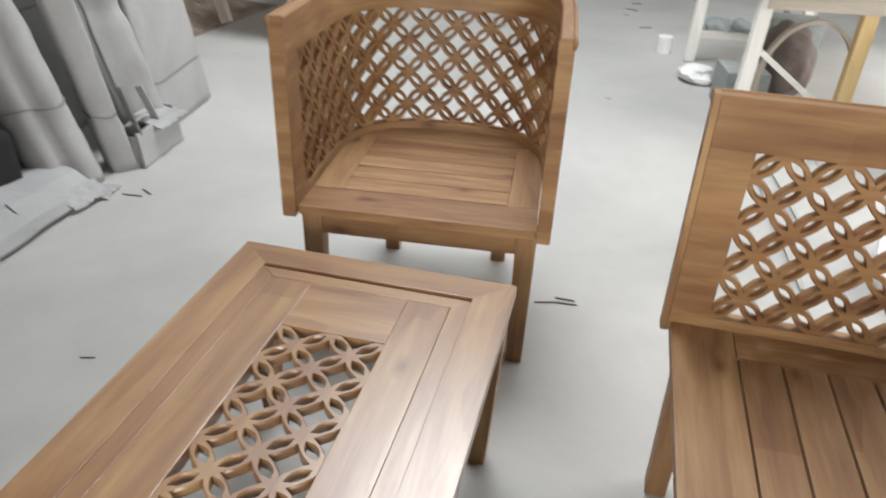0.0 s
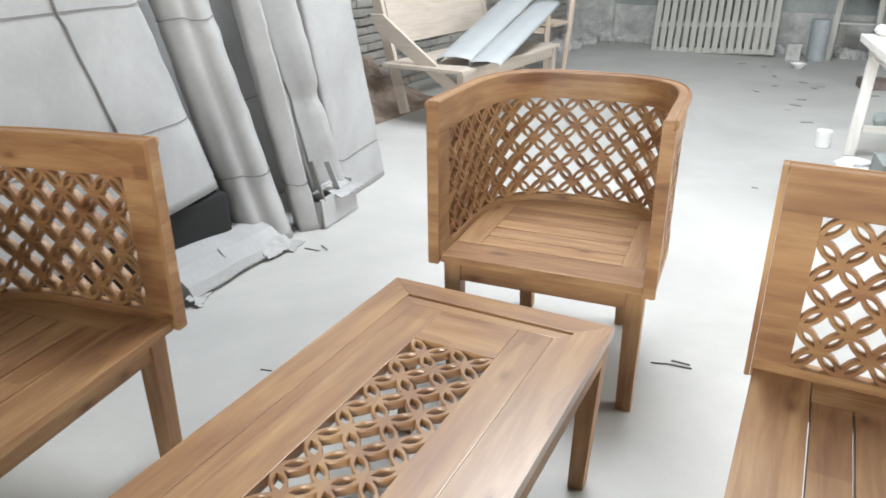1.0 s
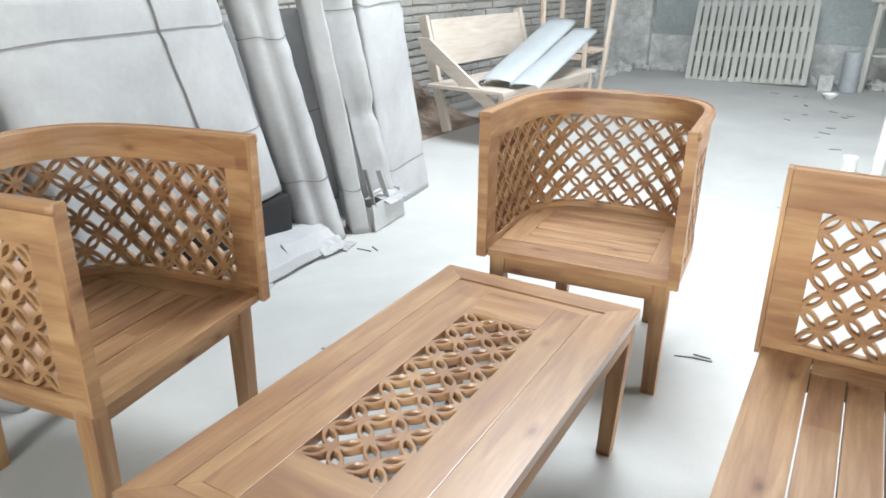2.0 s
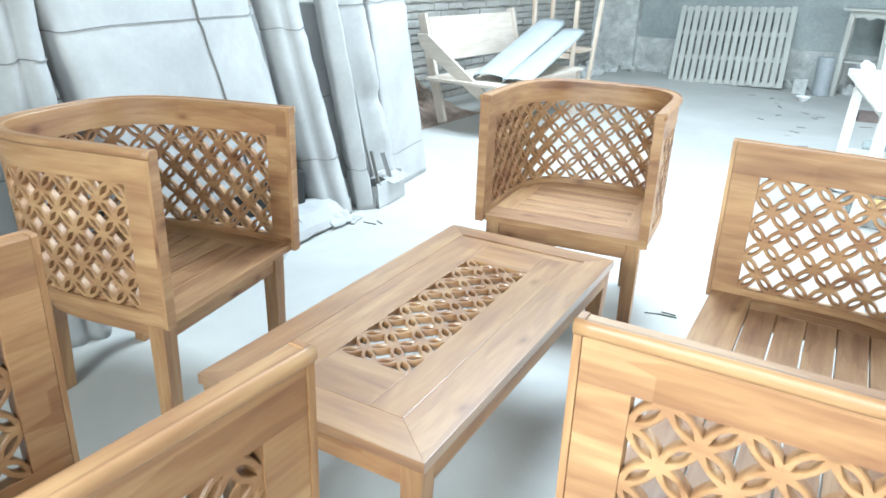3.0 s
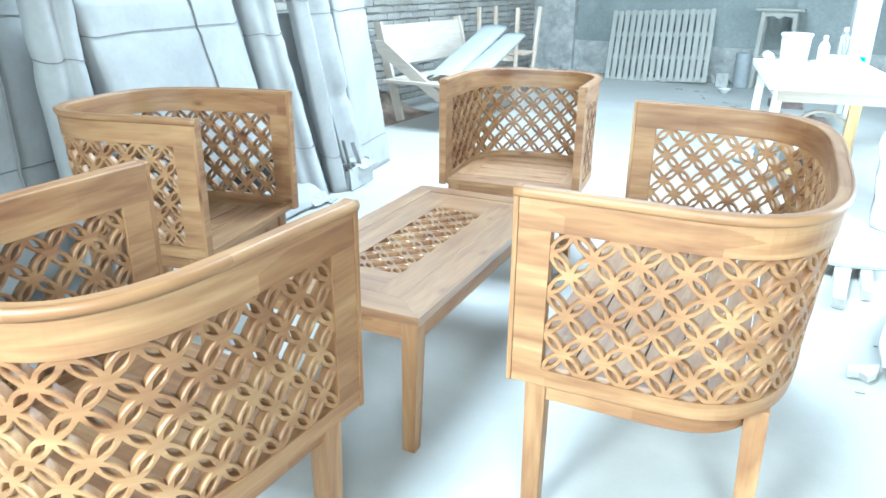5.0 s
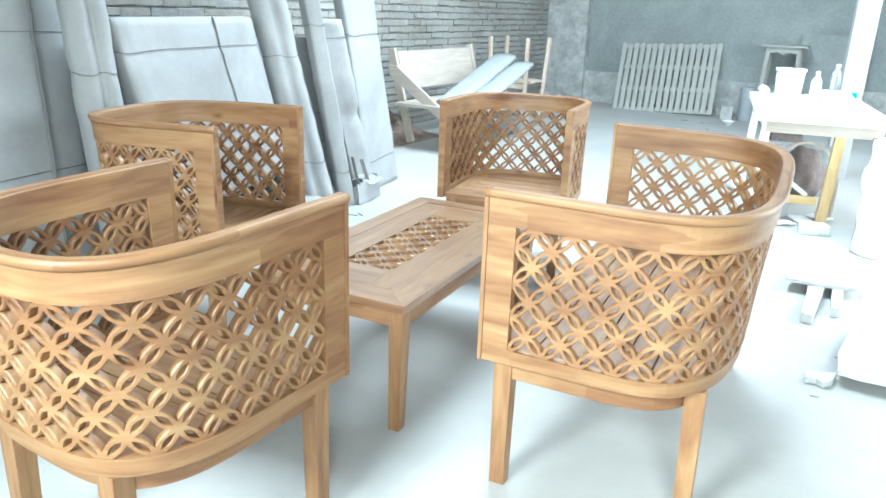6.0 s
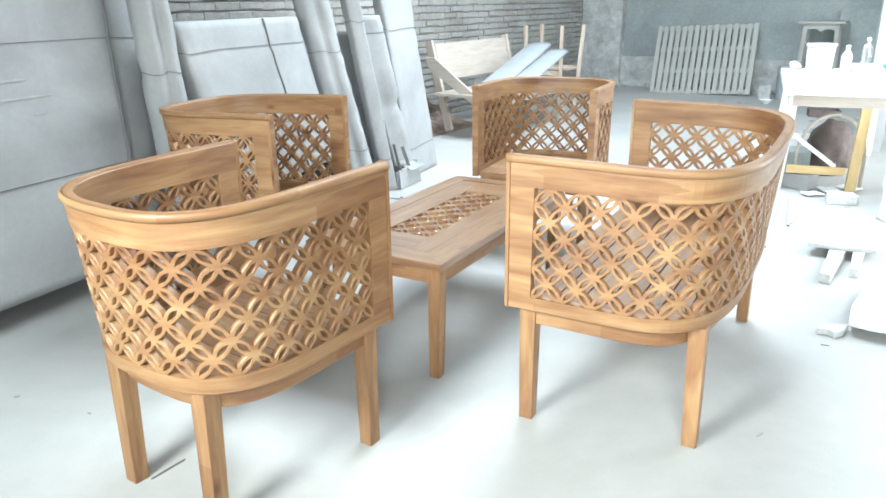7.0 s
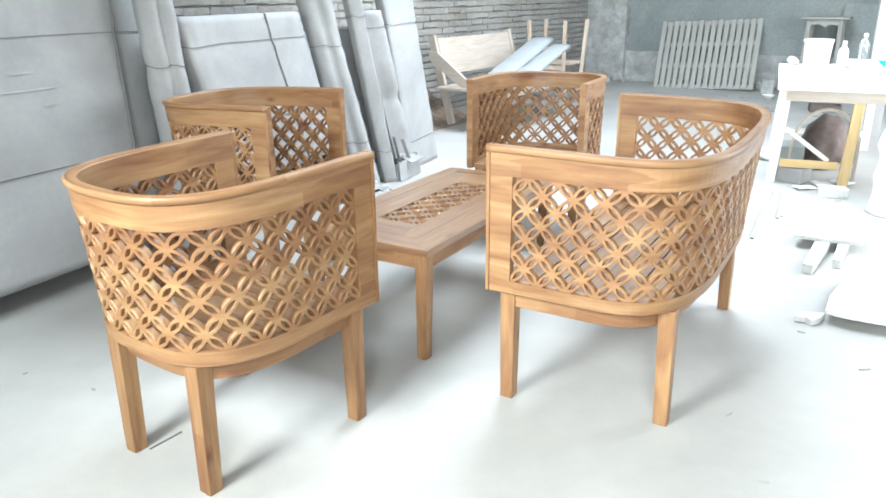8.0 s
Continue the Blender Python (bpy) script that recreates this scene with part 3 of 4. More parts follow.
def package(label, base, lean, turn, w, t, height, lobes=1, strings=(), uprights=(), seed=0, crumple=0.006, dents=()):
    """A long wrapped parcel standing on end: base is the middle of its front foot, lean its shift per metre of rise."""
    root = thing("wrapped_package", pose(*base), label, "package", "wrapped packages along the wall")
    rows = max(12, int(height / 0.035))
    outline = lobed(w, t, lobes)
    ca, sa = math.cos(radians(turn)), math.sin(radians(turn))

    def place(i, z, extra=0.0):
        x, y = i if isinstance(i, tuple) else outline[i % len(outline)]
        q = Vector((x * 2.3, y * 3.0, z * 1.7 + seed * 7.1))
        d = noise.noise(Vector((x * 9, y * 15, z * 1.3 + seed * 7.1))) * crumple * 1.3 + noise.noise(q * 5.5) * crumple * 0.45 + abs(noise.noise(Vector((y * 7 + z * 4, z * 6 - y * 3, seed * 3.3)))) * -crumple
        for s in strings:
            d -= 0.006 * math.exp(-((z - s) / 0.022) ** 2)
        for dz, amount, width in dents:
            d -= amount * math.exp(-((z - dz) / width) ** 2)
        r = math.hypot(x, y) or 1
        nx, ny = (1.0 if x > 0 else -1.0) * min(1.0, abs(x) / (t / 2) * 1.0), y / (w / 2)
        k = math.hypot(nx, ny) or 1
        px, py = x - t / 2 + nx / k * (d + extra), y + ny / k * (d + extra)
        return (px * ca - py * sa + lean[0] * z, px * sa + py * ca + lean[1] * z, z)

    bm = bmesh.new()
    rings = []
    for j in range(rows + 1):
        z = height * j / rows
        rings.append([bm.verts.new(place(i, z)) for i in range(len(outline))])
    k = len(outline)
    for a, b in zip(rings, rings[1:]):
        for i in range(k):
            bm.faces.new((a[i], a[(i + 1) % k], b[(i + 1) % k], b[i]))
    bm.faces.new(rings[0][::-1])
    bm.faces.new(rings[-1])
    wrap = part("wrapping", bm, PAPER, root, smooth=True)
    for s in strings:
        bm = bmesh.new()
        loop = []
        for i in range(k):
            zz = s + 0.006 * math.sin(i * 0.3 + seed)
            loop.append([bm.verts.new(place(i, zz + dz, e)) for dz, e in ((-0.0017, -0.002), (-0.0017, 0.006), (0.0017, 0.006), (0.0017, -0.002))])
        for i in range(k):
            a, b = loop[i], loop[(i + 1) % k]
            for j in range(3):
                bm.faces.new((a[j], a[j + 1], b[j + 1], b[j]))
        part("string", bm, STRING, wrap, "dark tie string")
    for u in uprights:
        i = (t / 2, u)
        bm = bmesh.new()
        prev = None
        for j in range(rows + 1):
            z = height * j / rows
            p = Vector(place(i, z, 0.008))
            q = Vector(place(i, z, -0.002))
            cur = [bm.verts.new(v) for v in (q + Vector((0, -0.0016, 0)), p + Vector((0, -0.0016, 0)), p + Vector((0, 0.0016, 0)), q + Vector((0, 0.0016, 0)))]
            if prev:
                for m in range(3):
                    bm.faces.new((prev[m], prev[m + 1], cur[m + 1], cur[m]))
            prev = cur
        part("string", bm, STRING, wrap, "dark tie string")
    return root


big = package("broad white card-wrapped panel tied with dark string", (0.596, -0.70, 0.11), (-0.066, 0.022), 8.4, 2.80, 0.30, 2.2, strings=(0.435, 0.97, 1.6), uprights=(1.17,), seed=1)
package("narrow white paper-wrapped bundle tied with dark string", (0.574, 0.67, 0.0), (-0.03, -0.057), -12.7, 0.17, 0.177, 2.3, lobes=2, strings=(0.35, 0.93, 1.5), seed=2, crumple=0.010)
package("white card-wrapped flat panel tied with crossed string", (0.40, 1.45, 0.29), (-0.04, -0.27), 15, 1.05, 0.14, 0.85, strings=(0.30, 0.715), uprights=(0.13,), seed=3)
package("white paper-wrapped pair of long tubes leaning sideways", (0.345, 2.10, 0.0), (-0.12, -0.18), -26, 0.225, 0.15, 2.3, lobes=2, strings=(0.31, 0.93, 1.6), seed=4, crumple=0.009)
package("slim white paper-wrapped roll leaning sideways", (0.376, 2.30, 0.0), (-0.086, -0.143), -35, 0.10, 0.125, 2.3, lobes=1, strings=(0.22, 1.1), seed=5, crumple=0.008)
package("crumpled white card-wrapped parcel with a bent middle", (0.32, 2.55, 0.0), (-0.13, -0.17), -29, 0.19, 0.123, 1.13, strings=(1.02,), uprights=(-0.06,), seed=6, crumple=0.014, dents=((0.55, 0.02, 0.05),))
package("tall flat white card-wrapped board", (0.221, 2.905, 0.0), (-0.078, -0.13), 11, 0.447, 0.092, 2.2, strings=(0.2, 1.03), seed=7, crumple=0.006)
package("large plain wrapped board standing behind the rolls", (-0.02, 2.30, 0.0), (-0.10, -0.10), 12, 1.5, 0.10, 1.0, strings=(0.5,), seed=9, crumple=0.004)
# faded handwriting on the broad panel, as plain bars
for y0, y1, z in ((-0.04, 0.06, 0.95), (-0.10, 0.16, 0.882), (0.08, 0.14, 0.815)):
    k = z - 0.11
    xx = 0.604 - 0.066 * k
    part("marker_bar", box(-0.0005, 0.0008, y0 + 0.75, y1 + 0.75, z - 0.0035, z + 0.0035, 0, pose(xx + 0.004, -0.75 + 0.022 * k, 0, 0, 0, 8.4)), MARK)
    ob = scene.collection.objects[-1]
    ob.parent = big
    ob.matrix_parent_inverse = big.matrix_world.inverted()


def torn_sheet(l, w, seed, t=0.005):
    """A crumpled card with a torn outline, l along y and w along x, from x = 0."""
    bm = bmesh.new()
    nx, ny = 7, 16
    grid = []
    for i in range(nx + 1):
        col = []
        for j in range(ny + 1):
            u, v = i / nx, j / ny
            rag = 0.010 * noise.noise(Vector((v * 9, seed, 0.0))) + 0.007 * noise.noise(Vector((v * 31, seed, 2.0)))
            x = u * (w + rag)
            y = (v - 0.5) * (l + 0.03 * noise.noise(Vector((u * 8, seed, 5.0))))
            z = 0.004 * noise.noise(Vector((u * 3, v * 5, seed))) + 0.006 * abs(noise.noise(Vector((u * 2, v * 3, seed + 4.0))))
            col.append((x, y, z))
        grid.append(col)
    top = [[bm.verts.new((x, y, z + t)) for x, y, z in c] for c in grid]
    low = [[bm.verts.new(p) for p in c] for c in grid]
    for i in range(nx):
        for j in range(ny):
            bm.faces.new((top[i][j], top[i + 1][j], top[i + 1][j + 1], top[i][j + 1]))
            bm.faces.new((low[i][j], low[i][j + 1], low[i + 1][j + 1], low[i + 1][j]))
    for j in range(ny):
        bm.faces.new((top[0][j], top[0][j + 1], low[0][j + 1], low[0][j]))
        bm.faces.new((top[nx][j + 1], top[nx][j], low[nx][j], low[nx][j + 1]))
    for i in range(nx):
        bm.faces.new((top[i + 1][0], top[i][0], low[i][0], low[i + 1][0]))
        bm.faces.new((top[i][ny], top[i + 1][ny], low[i + 1][ny], low[i][ny]))
    return bm


def torn_carton():
    root = thing("flattened_carton", pose(0.40, 1.83, 0, 0, 0, 6), "torn white cardboard carton lying on the floor, tied with string", "carton")
    # a long folded wrapper with a sloped front, ragged at one end
    bm = bmesh.new()
    section = [(-0.22, 0.004), (0.045, 0.004), (0.060, 0.022), (0.045, 0.060), (-0.010, 0.112), (-0.10, 0.135), (-0.22, 0.120)]
    rows = 22
    rings = []
    for i in range(rows + 1):
        v = i / rows
        ring = []
        for k, (x, z) in enumerate(section):
            rag = 0.028 * noise.noise(Vector((k * 1.7, 3.0, 0.4))) if i in (0, rows) else 0.0
            q = Vector((x * 7, v * 4, z * 9))
            ring.append(bm.verts.new((x + 0.007 * noise.noise(q), -0.27 + 0.54 * v + rag, max(0.003, z * (1.0 - 0.18 * v) + 0.007 * noise.noise(q + Vector((4, 0, 0)))))))
        rings.append(ring)
    for p, q in zip(rings, rings[1:]):
        for k in range(len(section)):
            bm.faces.new((p[k], p[(k + 1) % len(section)], q[(k + 1) % len(section)], q[k]))
    bm.faces.new(rings[0][::-1])
    bm.faces.new(rings[-1])
    part("carton_body", bm, PAPER, root)
    for i, (x, y, z, l, w, ry, rz) in enumerate(((0.030, -0.25, 0.030, 0.11, 0.06, 30, 24), (0.030, 0.20, 0.060, 0.15, 0.07, 42, -8), (-0.02, 0.27, 0.014, 0.10, 0.12, 6, 12))):
        f = part("torn_flap", torn_sheet(l, w, i + 1.7), PAPER, root, "ragged torn card flap")
        f.matrix_local = pose(x, y, z, 0, ry, rz)
    part("string", bar((-0.012, -0.05, 0.114), (0.058, -0.04, 0.028), 0.004, 0.004, 0.0005), STRING, root, "dark tie string")
    return root


torn_carton()


def flap_box():
    root = thing("open_box", pose(0.40, 2.49, 0, 0, 0, 10), "small white cardboard box with a dark cut-out window and torn flaps", "box")
    part("side_panel", box(-0.012, 0.0, -0.15, 0.15, 0.004, 0.135, 0.004, pose(0, 0, 0, 0, -6, 0)), PAPER, root)
    part("side_panel", box(-0.16, -0.022, 0.138, 0.15, 0.004, 0.15, 0.004), PAPER, root)
    part("side_panel", box(-0.16, -0.022, -0.15, -0.138, 0.004, 0.12, 0.004), PAPER, root)
    part("bottom_panel", box(-0.158, -0.018, -0.137, 0.137, 0.004, 0.014, 0.002), PAPER, root)
    part("upright_flap", bar((-0.02, -0.12, 0.12), (-0.05, -0.15, 0.31), 0.018, 0.010, 0.002), SCRAP, root, "dark cut edge of the flap")
    part("upright_flap", bar((-0.03, 0.02, 0.13), (-0.06, -0.01, 0.27), 0.03, 0.006, 0.001), PAPER, root)
    for i, (y, z, l, w, ry, rz) in enumerate(((0.06, 0.15, 0.20, 0.13, 18, 0), (-0.08, 0.13, 0.14, 0.08, -30, 6))):
        part("torn_flap", torn_sheet(l, w, i + 8.3), PAPER, root, "ragged torn card flap").matrix_local = pose(-0.10, y, z, 0, ry, rz)
    return root


flap_box()
# added black block: paints the deep shade in the gap under the flat panel
tagged(part("plastic_film", box(0.10, 0.31, 1.02, 1.95, 0.004, 0.275, 0.02), BLACK), "black block standing in for the shaded void under the panel", "plastic film")

# ---- bench with folded card sheets ----


def raw_bench():
    root = thing("unfinished_bench", pose(-0.25, 4.85, 0, 0, 0, -1), "unfinished pale wooden bench with slanted back and sides", "bench")
    # local x: towards the room, y along the wall
    part("back_panel", box(-0.012, 0.012, -0.62, 0.62, 0.0, 0.34, 0.003, pose(-0.33, 0.02, 0.50, 0, -14, 0)), BENCHWOOD, root)
    for y in (-0.66, 0.66):
        part("back_post", bar((-0.20, y, 0.05), (-0.42, y, 0.86), 0.07, 0.035, 0.004), BENCHWOOD, root)
    part("seat_board", box(-0.28, 0.36, -0.80, 0.66, 0.385, 0.41, 0.004), BENCHWOOD, root)
    part("seat_rail", box(0.30, 0.325, -0.72, 0.62, 0.31, 0.384, 0.003), BENCHWOOD, root)
    for y in (-0.72, 0.62):
        part("front_leg", bar((0.31, y, 0), (0.31, y, 0.384), 0.05, 0.05, 0.003), BENCHWOOD, root)
    side = part("side_board", prism([(-0.40, 0.0), (-0.30, 0.0), (0.30, 0.42), (0.22, 0.46), (-0.36, 0.10)], -0.012, 0.012, 0.003), BENCHWOOD, root)
    side.matrix_local = pose(0.0, -0.74, 0.72, -90, 0, 0)
    part("stretcher", box(-0.18, 0.29, 0.60, 0.63, 0.14, 0.19, 0.003), BENCHWOOD, root)
    return root


raw_bench()


def folded_sheet(label, a, b, w, fold):
    """A card sheet folded to a flat channel, lying from a up to b."""
    a, b = Vector(a), Vector(b)
    z = (b - a).normalized()
    x = Vector((0, 0, 1)).cross(z).normalized()
    y = z.cross(x)
    bm = bmesh.new()
    prof = [(-0.5, -0.02), (-0.52, -0.005), (-0.46, 0.012), (-0.1, 0.02), (0.3, 0.016), (0.48, 0.006), (0.52, -0.008), (0.47, -0.02)]
    rings = []
    steps = 14
    for i in range(steps + 1):
        t = i / steps
        p = a.lerp(b, t)
        ring = []
        for k, (u, h) in enumerate(prof):
            wob = 0.004 * noise.noise(Vector((u * 4, t * 5, fold)))
            ring.append(bm.verts.new(p + x * u * w + y * (h * fold + wob)))
        for k, (u, h) in reversed(list(enumerate(prof))):
            wob = 0.004 * noise.noise(Vector((u * 4, t * 5, fold)))
            ring.append(bm.verts.new(p + x * u * w * 0.985 + y * (h * fold + wob - 0.004)))
        rings.append(ring)
    k = len(rings[0])
    for p, q in zip(rings, rings[1:]):
        for i in range(k):
            bm.faces.new((p[i], p[(i + 1) % k], q[(i + 1) % k], q[i]))
    bm.faces.new(rings[0][::-1])
    bm.faces.new(rings[-1])
    return tagged(part("folded_card", bm, SHEET, smooth=True), label, "card sheet", "folded sheets on the bench")


folded_sheet("pale blue-grey folded card sheet resting on the bench", (-0.03, 4.20, 0.445), (-0.28, 5.70, 0.76), 0.24, 1.2)
folded_sheet("pale blue-grey folded card sheet propped beside its twin", (0.20, 4.20, 0.440), (-0.04, 5.66, 0.70), 0.205, 0.9)


def frame_stool():
    root = thing("unfinished_chair", pose(-0.52, 6.38, 0, 0, 0, 0), "unfinished pale wooden chair frame with four tall posts", "chair")
    for x, y, lx, ly in ((-0.22, -0.18, -0.02, -0.03), (-0.2, 0.14, -0.02, 0.02), (0.2, -0.18, 0.02, -0.03), (0.22, 0.2, 0.05, 0.06)):
        part("post", bar((x, y, 0.0), (x + lx, y + ly, 0.93), 0.036, 0.034, 0.003), RAW, root)
    part("seat", box(-0.24, 0.26, -0.15, 0.17, 0.44, 0.47, 0.006), RAW, root)
    part("rail", box(-0.18, 0.18, -0.195, -0.17, 0.38, 0.43, 0.003), RAW, root)
    return root


frame_stool()


def earth_heap():
    """A low bank of brown earth and broken bricks between the wall and the bench."""
    bm = bmesh.new()
    n = 28
    grid = [[None] * (n + 1) for _ in range(n + 1)]
    for i in range(n + 1):
        for j in range(n + 1):
            u, v = i / n, j / n
            x, y = -1.13 + 0.62 * u, 3.65 + 1.3 * v
            hgt = 0.42 * max(0.0, 1 - u) ** 1.3 * math.sin(math.pi * min(1, max(0, v))) ** 0.7
            hgt *= 1 + 0.5 * noise.noise(Vector((u * 5, v * 8, 2.0))) + 0.2 * noise.noise(Vector((u * 15, v * 22, 5.0)))
            grid[i][j] = bm.verts.new((x, y, max(hgt, 0.0) + 0.001))
    for i in range(n):
        for j in range(n):
            bm.faces.new((grid[i][j], grid[i + 1][j], grid[i + 1][j + 1], grid[i][j + 1]))
    tagged(part("earth_heap", bm, EARTH), "low heap of brown earth against the brick wall", "heap", kind="stuff")


earth_heap()

# ---- slatted pallet on the far wall ----


def slatted_panel():
    root = thing("slatted_panel", pose(0.562, 8.715, 0, -22.2, -2.4, 3.2), "grey weathered slatted wooden panel leaning on the far wall", "slatted panel")
    n, w, h = 16, 1.335, 0.954
    for i in range(n):
        x = -w / 2 + w * (i + 0.5) / n
        part("slat", box(x - 0.0292, x + 0.0292, -0.012, 0.008, 0.0 + 0.006 * ((i * 7) % 3), h - 0.006 * ((i * 5) % 3), 0.003), GREYWOOD, root)
    for z in (0.035, 0.325, 0.625, 0.915):
        part("batten", box(-w / 2 + 0.01, w / 2 - 0.01, 0.009, 0.035, z - 0.03, z + 0.03, 0.003), GREYWOOD, root)
    return root


slatted_panel()

# ---- things by the far wall ----


def console():
    root = thing("small_console", pose(1.99, 8.45, 0), "grey side table with a shaped apron against the far wall", "side table")
    part("top", box(-0.26, 0.26, -0.14, 0.2, 0.895, 0.92, 0.005), GREYWOOD, root)
    apron = part("apron", prism([(-0.18, 0.0), (0.18, 0.0), (0.14, -0.07), (0.06, -0.05), (0.0, -0.09), (-0.06, -0.05), (-0.14, -0.07)], -0.01, 0.01, 0.002), GREYWOOD, root)
    apron.matrix_local = pose(0, -0.09, 0.893, 90, 0, 0)
    for sx in (-1, 1):
        part("leg", bar((sx * 0.2, -0.08, 0), (sx * 0.17, -0.08, 0.894), 0.05, 0.04, 0.004), GREYWOOD, root)
        part("leg", bar((sx * 0.2, 0.14, 0), (sx * 0.17, 0.14, 0.894), 0.05, 0.04, 0.004), GREYWOOD, root)
    part("shelf", box(-0.19, 0.19, -0.07, 0.13, 0.36, 0.38, 0.003), GREYWOOD, root)
    return root


console()
tagged(part("leaning_board", box(0, 0.75, -0.012, 0.012, 0.0, 1.06, 0.003, pose(2.2, 8.62, 0.004, -8, 0, 0)), PLASTER), "large grey board leaning on the far wall", "board")
tagged(part("upright_drum", lathe([(0.085, 0.0), (0.09, 0.01), (0.09, 0.40), (0.082, 0.41), (0.03, 0.415)]), BLUEGREY), "upright dusty grey drum by the far wall", "drum").matrix_world = pose(1.68, 8.30, 0.0)
tagged(part("stone_block", box(-0.07, 0.07, -0.06, 0.06, 0, 0.17, 0.012), RUBBLE), "small grey block of stone on the floor", "stone").matrix_world = pose(1.47, 8.25, 0.0, 0, 0, 12)
tagged(part("white_bowl", lathe([(0.03, 0.0), (0.06, 0.03), (0.075, 0.05), (0.07, 0.05), (0.05, 0.03)]), WHITEPL), "small white bowl lying near the far wall", "bowl").matrix_world = pose(1.60, 7.75, 0.0)

# ---- work table with tub and bottles ----


TABLE_AT, TABLE_TURN, TABLE_Z = (2.51, 3.60), 11.1, 0.66


def work_table():
    root = thing("work_table", pose(*TABLE_AT, 0, 0, 0, TABLE_TURN), "dust-white low wooden work table with a yellow leg", "table")
    w, d, z = 0.76, 1.46, TABLE_Z
    for i in range(4):
        part("top_board", box(i * w / 4 + 0.0005, (i + 1) * w / 4 - 0.0005, -0.004 * (i % 2), d, z - 0.042, z + 0.0008 * (i % 2), 0.004), DUSTY, root)
    part("front_rail", box(0.06, w - 0.05, 0.05, 0.075, z - 0.115, z - 0.043, 0.003), BENCHWOOD, root)
    part("side_rail", box(0.045, 0.07, 0.1, d - 0.1, z - 0.10, z - 0.043, 0.003), DUSTY, root)
    part("leg", bar((0.03, 0.05, 0), (0.065, 0.09, z - 0.043), 0.055, 0.05, 0.003), DUSTY, root)
    part("leg", bar((0.03, d - 0.28, 0), (0.065, d - 0.20, z - 0.043), 0.055, 0.05, 0.003), DUSTY, root)
    part("leg", bar((w - 0.30, 0.04, 0), (w - 0.27, 0.09, z - 0.043), 0.06, 0.05, 0.003), YELLOWOOD, root, "fresh yellow wooden leg")
    part("leg", bar((w - 0.055, d - 0.06, 0), (w - 0.055, d - 0.06, z - 0.043), 0.055, 0.05, 0.003), DUSTY, root)
    part("stretcher", box(0.075, w - 0.34, 0.045, 0.075, 0.11, 0.16, 0.003), YELLOWOOD, root)
    part("stretcher", box(0.07, w - 0.09, d - 0.285, d - 0.255, 0.14, 0.18, 0.003), DUSTY, root)
    part("brace", bar((0.085, 0.085, 0.36), (0.36, 0.09, 0.16), 0.04, 0.025, 0.003), DUSTY, root)
    return root


work_table()


def on_table(x, y):
    a = radians(TABLE_TURN)
    return (TABLE_AT[0] + x * math.cos(a) - y * math.sin(a), TABLE_AT[1] + x * math.sin(a) + y * math.cos(a), TABLE_Z + 0.001)


def tub():
    x, y, z = on_table(0.245, 1.30)
    root = thing("plastic_tub", pose(x, y, z), "round white plastic tub on the work table", "tub")
    body = part("tub_body", lathe([(0.088, 0.0), (0.092, 0.004), (0.102, 0.20), (0.096, 0.20), (0.085, 0.012), (0.01, 0.01)], 32), WHITEPL, root, smooth=True)
    part("tub_rim", lathe([(0.103, 0.182), (0.110, 0.185), (0.110, 0.20), (0.103, 0.203)], 32), WHITEPL, body)
    return root


tub()


def bottle(label, x, y, r, h, mat, cap, lift=0.0):
    px, py, pz = on_table(x, y)
    root = thing("bottle", pose(px, py, pz + lift), label, "bottle", "bottles on the work table")
    body = part("bottle_body", lathe([(r * 0.9, 0), (r, 0.006), (r, h * 0.6), (r * 0.8, h * 0.72), (r * 0.35, h * 0.82), (r * 0.35, h * 0.9)], 20), mat, root, smooth=True)
    part("cap", lathe([(r * 0.42, h * 0.88), (r * 0.42, h), (r * 0.3, h * 1.01)], 16), cap, body)
    return root


bottle("white plastic spray bottle beside the tub", 0.415, 1.14, 0.036, 0.20, WHITEPL, WHITEPL)
bottle("clear plastic bottle with a pale cap on a small box", 0.56, 1.30, 0.036, 0.19, GLASS, WHITEPL, 0.058)
px, py, pz = on_table(0.56, 1.30)
tagged(part("small_box", box(-0.09, 0.09, -0.06, 0.06, 0, 0.056, 0.004), CLOTH), "small white box under a clear bottle", "box").matrix_world = pose(px, py, pz, 0, 0, 20)
for x, y, a in ((0.44, 1.20, 20), (0.70, 1.36, 75)):
    px, py, pz = on_table(x, y)
    tagged(part("teal_scrap", box(-0.012, 0.012, -0.03, 0.03, 0, 0.045, 0.008), TEAL), "small teal plastic piece on the work table", "plastic piece").matrix_world = pose(px, py, pz, 0, 0, a)
px, py, pz = on_table(0.08, 1.38)
bm = bmesh.new()
bmesh.ops.create_icosphere(bm, subdivisions=3, radius=0.045)
for v in bm.verts:
    v.co *= 1 + 0.5 * noise.noise(v.co * 22)
    v.co.z = max(v.co.z * 0.7 + 0.03, 0.0)
tagged(part("crumpled_rag", bm, CLOTH), "crumpled white rag on the table's edge", "rag").matrix_world = pose(px, py, pz)
for i, (x, y, r) in enumerate(((0.50, 1.12, 0.045), (0.64, 1.22, 0.05), (0.36, 1.05, 0.028))):
    px, py, pz = on_table(x, y)
    bm = bmesh.new()
    bmesh.ops.create_icosphere(bm, subdivisions=3, radius=r)
    for v in bm.verts:
        v.co *= 1 + 0.6 * noise.noise(v.co * 20 + Vector((i * 3.0, 0, 0)))
        v.co.z = max(v.co.z * 0.7 + 0.02, 0.0)
    tagged(part("crumpled_bag", bm, CLOTH), "crumpled white plastic bag on the work table", "bag", "bags on the work table").matrix_world = pose(px, py, pz)


